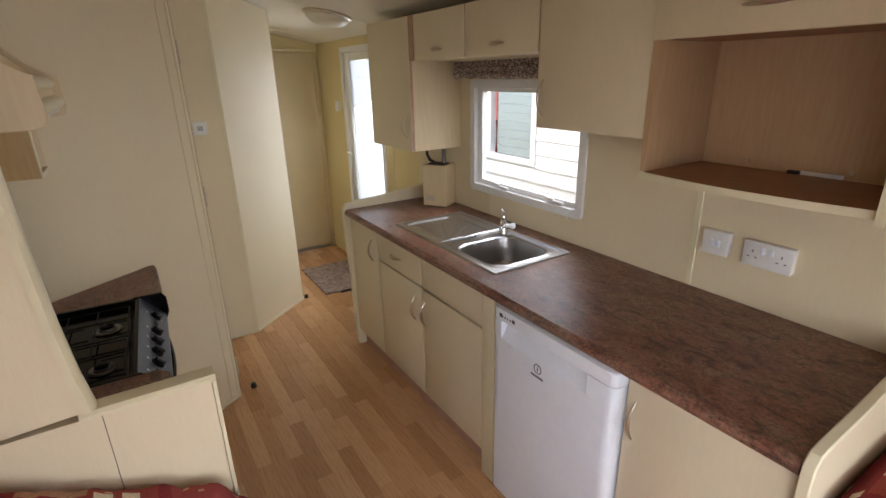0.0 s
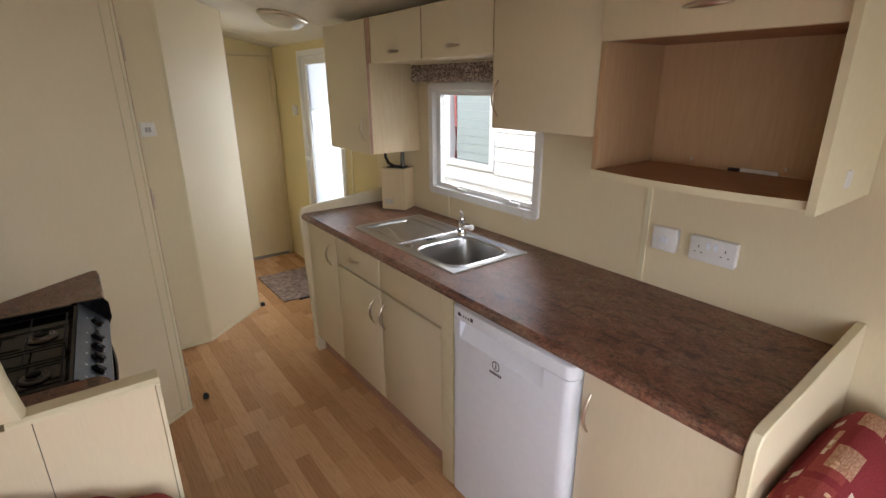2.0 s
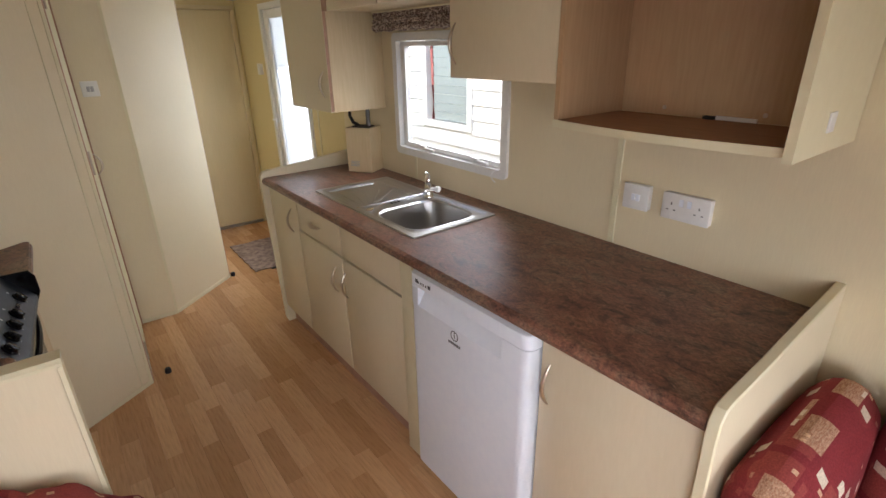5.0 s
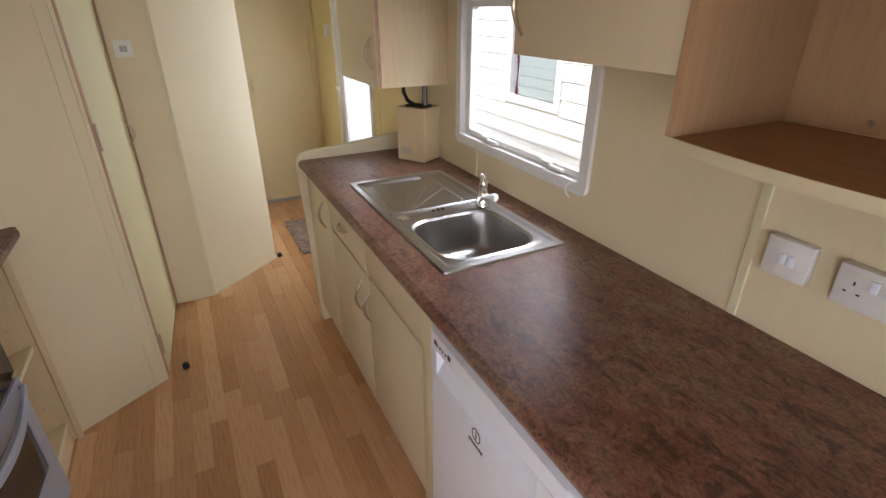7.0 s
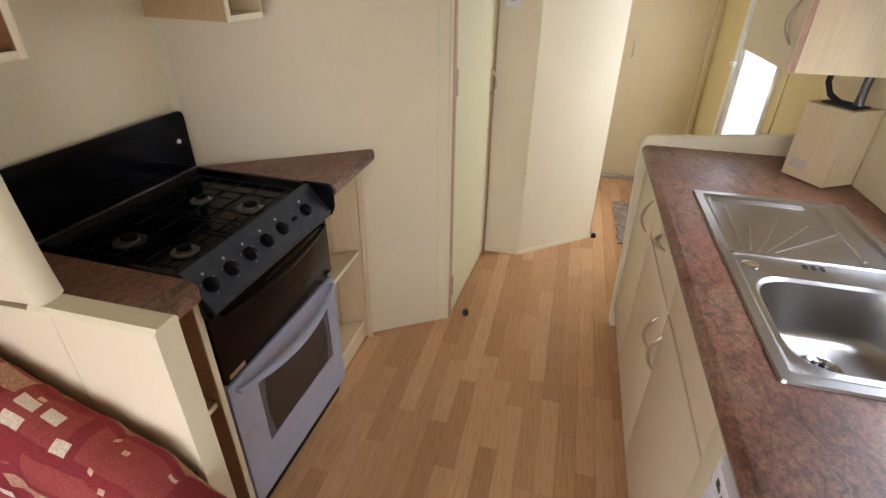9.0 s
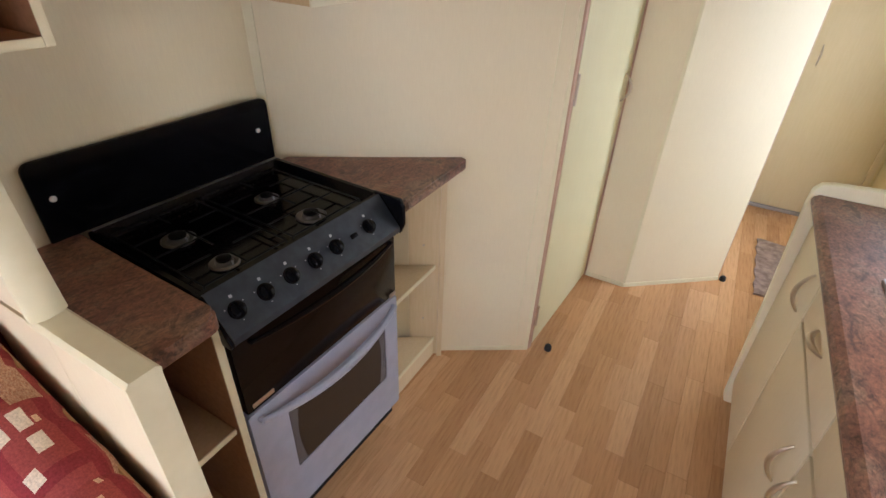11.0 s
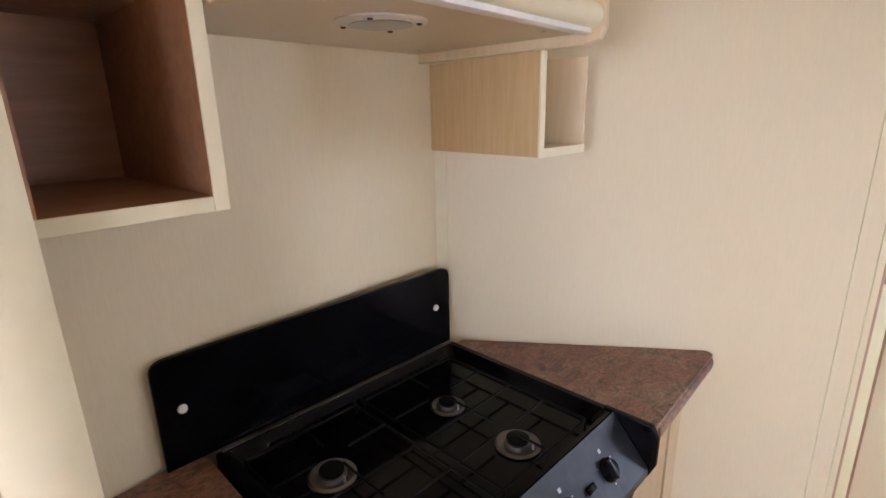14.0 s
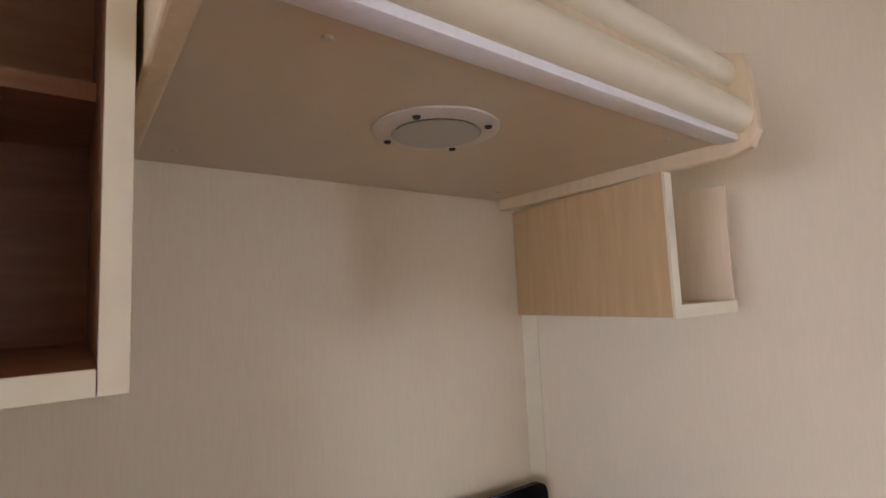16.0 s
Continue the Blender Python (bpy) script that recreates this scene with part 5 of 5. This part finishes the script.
part("upper_roll", tube(B(), [(0.637, HY0, HZ + 0.078), (0.637, HY1, HZ + 0.078)], 0.018, 16), TRIM, th, "cream half-round moulding")
part("front_board", extrude_y(B(), [(0.615, HZ + 0.03), (0.652, HZ + 0.03), (0.640, HZ + 0.085), (0.600, HZ + 0.085)], HY0, HY1), MAPLE_LIGHT, th, "cream front board", False)
part("canopy", extrude_y(B(), [(XW + 0.002, HZ + 0.016), (0.614, HZ + 0.016), (0.625, HZ + 0.088), (0.555, HZ + 0.155), (0.49, HZ + 0.26), (0.445, HZ + 0.385), (XW + 0.002, HZ + 0.352)], HY0 + 0.012, HY1 - 0.012), MAPLE_LIGHT, th, "cream shaped canopy", False)
side = [(XW + 0.002, HZ - 0.018), (0.640, HZ - 0.018), (0.662, HZ - 0.012), (0.671, HZ + 0.006), (0.668, HZ + 0.05), (0.664, HZ + 0.096), (0.640, HZ + 0.102), (0.60, HZ + 0.13), (0.56, HZ + 0.165), (0.505, HZ + 0.26), (0.46, HZ + 0.383), (XW + 0.002, HZ + 0.352)]
for ya, yb in ((HY0 - 0.016, HY0), (HY1, HY1 + 0.016)):
    part("side_bracket", extrude_y(B(), side, ya, yb, 0.003), MAPLE_LIGHT, th, "shaped cream bracket", False)
part("side_board", box(B(), XW + 0.002, 0.292, HY0 - 0.0155, HY0 - 0.001, 1.463, HZ - 0.0185), MAPLE, th, "brown board below the bracket", False)
lc = (0.503, 2.458)
bm = lathe(B(), [(0.062, 0), (0.062, 0.002), (0.057, 0.004), (0.044, 0.005), (0.041, 0.002)], (lc[0], lc[1], HZ - 0.0002), (0, 0, -1), 40)
lamp = part("lamp_ring", bm, LAMP_RING, th, "cream metal lamp ring")
part("lamp_lens", lathe(B(), [(0.0425, 0.0055), (0.040, 0.002), (0.030, -0.010), (0.016, -0.0135), (0.004, -0.014)], (lc[0], lc[1], HZ - 0.0002), (0, 0, -1), 32), STEEL, lamp, "silvery concave lamp lens")
for k in range(4):
    q = k * math.pi / 2 + 0.6
    part("screw", lathe(B(), [(0.004, 0), (0.003, 0.002)], (lc[0] + 0.052 * math.cos(q), lc[1] + 0.052 * math.sin(q), HZ - 0.0048), (0, 0, -1), 8), DARK_PARTS_SHADE, lamp, "dark screw")
for x, y in ((0.33, 2.26), (0.62, 2.30), (0.33, 2.72), (0.62, 2.70)):
    part("screw", lathe(B(), [(0.004, 0), (0.003, 0.0015)], (x - 0.015, y, HZ - 0.0002), (0, 0, -1), 8), SATIN, th, "small screw")

th = thing("corner_wall_shelf", (0.42, 2.83, 1.36), "small open wooden wall shelf between hood and partition", "shelf")
sy0 = 2.763
part("side_panel", prism(B(), [(XW + 0.002, sy0 + 0.042), (0.562, sy0), (0.562, sy0 + 0.014), (XW + 0.002, sy0 + 0.056)], 1.360, 1.541), MAPLE_MID, th, "light brown side board", False)
part("edge_strip", box(B(), 0.5622, 0.566, sy0 - 0.001, sy0 + 0.015, 1.359, 1.541), TRIM, th, "cream front edging", False)
poly = [(0.40, sy0 + 0.038), (0.562, sy0 + 0.0145), (0.562, 2.934), (0.40, 2.895)]
part("base_board", prism(B(), poly, 1.360, 1.374), MAPLE_LIGHT, th, "light wood bottom board", False)
part("edge_strip", box(B(), 0.5622, 0.566, sy0 + 0.0152, 2.934, 1.359, 1.375), TRIM, th, "cream front edging", False)
part("lining", prism(B(), [(0.40, 2.895), (0.562, 2.934), (0.562, 2.939), (0.40, 2.90)], 1.360, 1.541), MAPLE_LIGHT, th, "pale lining board", False)
part("screw_cap", lathe(B(), [(0.006, 0), (0.005, 0.003)], (0.508, 2.9272, 1.398), (0.234, -0.972, 0), 12), SATIN, th, "small metal screw cap")

# inner boards get a darker brown than the outer one: shade put into colour
th = thing("niche_cupboard", (0.41, 2.12, 1.345), "narrow open wall cupboard by the hood, its inside coloured as shaded wood", "shelf unit")
NX, NY0, NY1, NZ = 0.548, 2.042, 2.191, 1.366
part("base_board", box(B(), XW + 0.002, NX - 0.004, NY0, NY1 + 0.013, NZ - 0.013, NZ), BROWN_BOARD, th, "brown bottom board", False)
part("side_panel", box(B(), XW + 0.002, NX - 0.004, NY1, NY1 + 0.007, NZ + 0.0005, 1.90), BROWN_BOARD, th, "brown lining darkened as shaded wood", False)
part("side_panel", box(B(), XW + 0.002, NX - 0.004, NY1 + 0.0075, NY1 + 0.013, NZ + 0.0005, 1.90), MAPLE, th, "light brown outer board", False)
part("side_panel", box(B(), XW + 0.002, NX - 0.004, NY0 - 0.004, NY0 + 0.01, NZ + 0.0005, 1.90), BROWN_BOARD, th, "brown side board darkened as shaded wood", False)
part("back_panel", box(B(), XW + 0.002, XW + 0.012, NY0 + 0.011, NY1 - 0.0005, NZ + 0.0005, 1.90), BROWN_BOARD, th, "brown back board darkened as shaded wood", False)
part("edge_strip", box(B(), NX - 0.0038, NX, NY1 - 0.001, NY1 + 0.014, NZ - 0.014, 1.90, 0.001), TRIM, th, "cream front edging")
part("edge_strip", box(B(), NX - 0.0038, NX, NY0 - 0.004, NY1 - 0.0015, NZ - 0.014, NZ + 0.001, 0.001), TRIM, th, "cream front edging")
part("shelf", box(B(), XW + 0.013, 0.42, NY0 + 0.011, NY1 - 0.001, 1.56, 1.575), BROWN_BOARD, th, "brown shelf darkened as shaded wood", False)

# ---- lounge seating ----


def cushion(bm, x0, x1, y0, y1, z0, z1, r, puff=0.0, seed=0, m=None):
    """A stuffed block with full rounded edges and slightly uneven faces."""
    tmp = B()
    box(tmp, x0, x1, y0, y1, z0, z1, r, 6)
    bmesh.ops.subdivide_edges(tmp, edges=[e for e in tmp.edges if e.calc_length() > 0.05], cuts=4, use_grid_fill=True)
    c = Vector(((x0 + x1) / 2, (y0 + y1) / 2, (z0 + z1) / 2))
    h = Vector(((x1 - x0) / 2, (y1 - y0) / 2, (z1 - z0) / 2))
    for v in tmp.verts:
        q = v.co - c
        u = Vector((q.x / h.x, q.y / h.y, q.z / h.z))
        for ax_ in range(3):
            i, j = [k for k in range(3) if k != ax_]
            w = max(0.0, 1 - u[i] ** 2) * max(0.0, 1 - u[j] ** 2)
            if abs(u[ax_]) > 0.9:
                v.co[ax_] += math.copysign(puff * w, u[ax_])
        v.co += Vector((0, 0, 1)) * 0.004 * noise.noise(v.co * 6 + Vector((seed, 0, 0)))
    if m is not None:
        bmesh.ops.transform(tmp, matrix=m, verts=tmp.verts[:])
    me = bpy.data.meshes.new("tmp")
    tmp.to_mesh(me)
    tmp.free()
    bm.from_mesh(me)
    bpy.data.meshes.remove(me)
    return bm


def lay_cloth(ob, ring=0):
    """Cloth coordinates in metres: round the profile of a back rest, or by the main direction of each face."""
    me = ob.data
    uv = me.uv_layers.new(name="cloth").data
    arc_len = [0.0]
    for k in range(ring - 1):
        arc_len.append(arc_len[-1] + (me.vertices[k + 1].co - me.vertices[k].co).length)
    for p in me.polygons:
        ax_ = max(range(3), key=lambda k: abs(p.normal[k]))
        i, j = [k for k in range(3) if k != ax_]
        for li in p.loop_indices:
            vi = me.loops[li].vertex_index
            co = me.vertices[vi].co
            uv[li].uv = (co.x + 3, arc_len[vi % ring] + 2) if ring else (co[i] + 4 + 0.37 * ax_, co[j] + 5)
    return ob


# sofa along the divider and the cooker-side wall
th = thing("corner_sofa", (0.6, 1.5, 0), "terracotta patterned corner sofa with loose rounded back cushions", "sofa")
part("base", box(B(), 0.29, 0.93, 0.4, 1.93, 0.0, 0.28, 0.01), BROWN_BOARD, th, "dark wooden base")
lay_cloth(part("seat", cushion(B(), 0.30, 0.95, 1.14, 1.83, 0.281, 0.44, 0.05, 0.02, 3), FABRIC, th, "terracotta patterned seat cushion"))
lay_cloth(part("seat", cushion(B(), 0.30, 0.95, 0.42, 1.13, 0.281, 0.44, 0.05, 0.02, 4), FABRIC, th, "terracotta patterned seat cushion"))


def shaped_back(prof_top, y0, y1, z0, r=0.055, seams=()):
    """A stuffed back rest whose top follows (x, z) points, with rounded long edges and slight seams."""
    bm = B()
    rings = []
    xs = [p[0] for p in prof_top]
    n = 40
    for i in range(n + 1):
        x = xs[0] + (xs[-1] - xs[0]) * i / n
        for (xa, za), (xb, zb) in zip(prof_top, prof_top[1:]):
            if xa <= x <= xb + 1e-9:
                t = (x - xa) / (xb - xa)
                zt = za + (zb - za) * t * t * (3 - 2 * t)
        dip = sum(0.010 * math.exp(-((x - q) / 0.012) ** 2) for q in seams)
        ring = []
        for k in range(13):
            a = math.pi * k / 12
            ring.append(((y0 + y1) / 2 - ((y1 - y0) / 2 - dip) * math.cos(a) * (1.0 if k not in (0, 12) else 1.0), zt - r + (r - dip) * math.sin(a)))
        ring = [(y0, z0)] + [(y, max(z, z0 + 0.01)) for y, z in ring] + [(y1, z0)]
        rings.append([bm.verts.new((x, y + 0.003 * noise.noise((x * 9, y * 9, z * 9)), z)) for y, z in ring])
    for p, q in zip(rings, rings[1:]):
        for k in range(len(p)):
            bm.faces.new((p[k], p[(k + 1) % len(p)], q[(k + 1) % len(p)], q[k]))
    bm.faces.new(rings[0][::-1])
    bm.faces.new(rings[-1])
    return bm


BACK = [(0.38, 0.93), (0.48, 0.88), (0.58, 0.824), (0.69, 0.770), (0.81, 0.715), (0.91, 0.61), (1.0, 0.45)]
back = lay_cloth(part("back_cushion", shaped_back(BACK, 1.835, 1.976, 0.40, 0.062, (0.50, 0.62, 0.75, 0.86)), FABRIC, th, "terracotta patterned back cushion"), 15)
part("piping", tube(B(), [(x, 1.968, z - 0.05) for x, z in BACK], 0.006, 8), PIPING, back, "tan piping")
lay_cloth(part("back_cushion", cushion(B(), 0.270, 0.44, 0.45, 1.975, 0.40, 1.03, 0.075, 0.03, 2), FABRIC, th, "terracotta patterned back cushion"))
# dark sheet in place of the shadow between cushion and divider
part("gap_shade", box(B(), 0.30, 0.86, 1.974, 1.984, 0.28, 0.60, 0.004), DARK_PARTS_SHADE, th, "dark sheet for the shade behind the back cushion")
# sofa end beyond the worktop
th = thing("sofa", (2.12, 0.5, 0), "terracotta patterned sofa against the end of the worktop run", "sofa")
part("base", box(B(), 1.74, 2.38, -0.9, 1.05, 0.0, 0.28, 0.01), BROWN_BOARD, th, "dark wooden base")
lay_cloth(part("seat", cushion(B(), 1.72, 2.20, -0.88, 0.90, 0.281, 0.44, 0.05, 0.02, 6), FABRIC, th, "terracotta patterned seat cushion"))
arm = lay_cloth(part("arm_cushion", cushion(B(), 1.80, 2.36, 0.93, 1.07, 0.40, 0.80, 0.07, 0.02, 7), FABRIC, th, "terracotta patterned end cushion"))
lay_cloth(part("back_cushion", cushion(B(), 2.22, 2.38, -0.85, 0.91, 0.40, 0.82, 0.07, 0.02, 8), FABRIC, th, "terracotta patterned back cushion"))

# ---- outside: ground, hedge line and the neighbouring white home ----
bm = B()
bmesh.ops.create_grid(bm, x_segments=8, y_segments=8, size=400, matrix=Matrix.Translation((0, 0, -0.75)))
solo("ground", bm, GRASS, "short grass round the home", "grass", kind="structure", smooth=False)

NXE = 3.75
th = thing("neighbour_home", (NXE, 4.5, -0.75), "white clad neighbouring holiday home with a window", "building")
bm = B()
wy0, wy1, wz0, wz1 = 4.04, 4.60, 0.92, 1.75
box(bm, NXE, NXE + 2.5, -1.0, wy0, -0.3, 2.75)
box(bm, NXE, NXE + 2.5, wy1, 10.0, -0.3, 2.75)
box(bm, NXE, NXE + 2.5, wy0, wy1, -0.3, wz0)
box(bm, NXE, NXE + 2.5, wy0, wy1, wz1, 2.75)
part("wall", bm, CLADDING, th, "white wall", False)
bm = extrude_y(B(), [(NXE - 0.25, 2.75), (NXE + 2.75, 2.75), (NXE + 1.25, 3.2)], -1.2, 10.2)
part("roof", bm, GREY_BLIND, th, "grey roof", False)
bm = box(B(), NXE + 0.2, NXE + 2.3, -0.8, 9.8, -0.75, -0.3)
part("skirt", bm, GREY_BLIND, th, "grey skirt", False)
z = -0.25
while z < 2.7:
    spans = [(-1.0, 10.0)] if z + 0.12 < wz0 - 0.06 or z > wz1 + 0.06 else [(-1.0, wy0 - 0.06), (wy1 + 0.06, 10.0)]
    for a, b in spans:
        part("plank", extrude_y(B(), [(NXE - 0.002, z), (NXE - 0.022, z), (NXE - 0.006, z + 0.118), (NXE - 0.002, z + 0.118)], a, b), CLADDING, th, "", False)
    z += 0.122
win = part("window", ring_x(NXE - 0.03, NXE + 0.03, (wy0 - 0.055, wy1 + 0.055, wz0 - 0.055, wz1 + 0.055), (wy0, wy1, wz0, wz1), 0.01, 0.01), PLASTIC, th, "white window frame")
LOUVRE = varied("pale_grey_green_slat", (0.26, 0.31, 0.30), (0.32, 0.37, 0.355), 30, (1, 1, 8), 0.5)
for k in range(11):
    z = wz0 + 0.004 + k * 0.0748
    part("slat", extrude_y(B(), [(NXE + 0.009, z), (NXE + 0.013, z), (NXE + 0.005, z + 0.074), (NXE + 0.001, z + 0.074)], wy0 + 0.002, wy1 - 0.07), LOUVRE, win, "", False)
part("curtain", tube(B(), [(NXE + 0.01, wy1 - 0.045, wz0 + 0.004), (NXE + 0.01, wy1 - 0.05, wz0 + 0.3), (NXE + 0.01, wy1 - 0.04, wz0 + 0.6), (NXE + 0.01, wy1 - 0.045, wz1 - 0.004)], 0.013, 10), RED_CURTAIN, win, "red curtain")

# ---- floor strips ----
SW = 0.068


def strip_mesh(L):
    bm = B()
    g = 0.0003
    box(bm, g, SW - g, g, L - g, -0.004, 0.0)
    top = [e for e in bm.edges if all(v.co.z > -1e-5 for v in e.verts)]
    bmesh.ops.bevel(bm, geom=top, offset=0.0004, segments=1, affect="EDGES")
    return mesh_of("strip", bm, FLOOR)


LENGTHS = (0.26, 0.34, 0.42, 0.50)
MESHES = [strip_mesh(L) for L in LENGTHS]
rnd = random.Random(5)
rest = B()
cols = int((XE - XW) / SW) + 1
for c in range(cols):
    x = XW + c * SW
    w = min(SW, XE - x)
    if w < 0.01:
        continue
    y = YS - rnd.random() * 0.3
    while y < YN:
        k = rnd.randrange(4)
        L = LENGTHS[k]
        near = 0.85 < x < 1.9 and 1.9 < y < 5.2 and w > SW - 1e-6
        if near:
            ob = new("floor_strip", MESHES[k])
            ob.location = (x, y, 0)
            ob.parent = floor_ob
        else:
            a, b = max(y, YS), min(y + L, YN)
            if b - a > 0.01:
                box(rest, x + 0.0003, x + w - 0.0003, a + 0.0003, b - 0.0003, -0.004, 0.0)
        y += L
ob = new("floor_strips", mesh_of("floor_strips", rest, FLOOR))
ob.parent = floor_ob
tagged(ob, "oak laminate floor strips", kind="stuff")
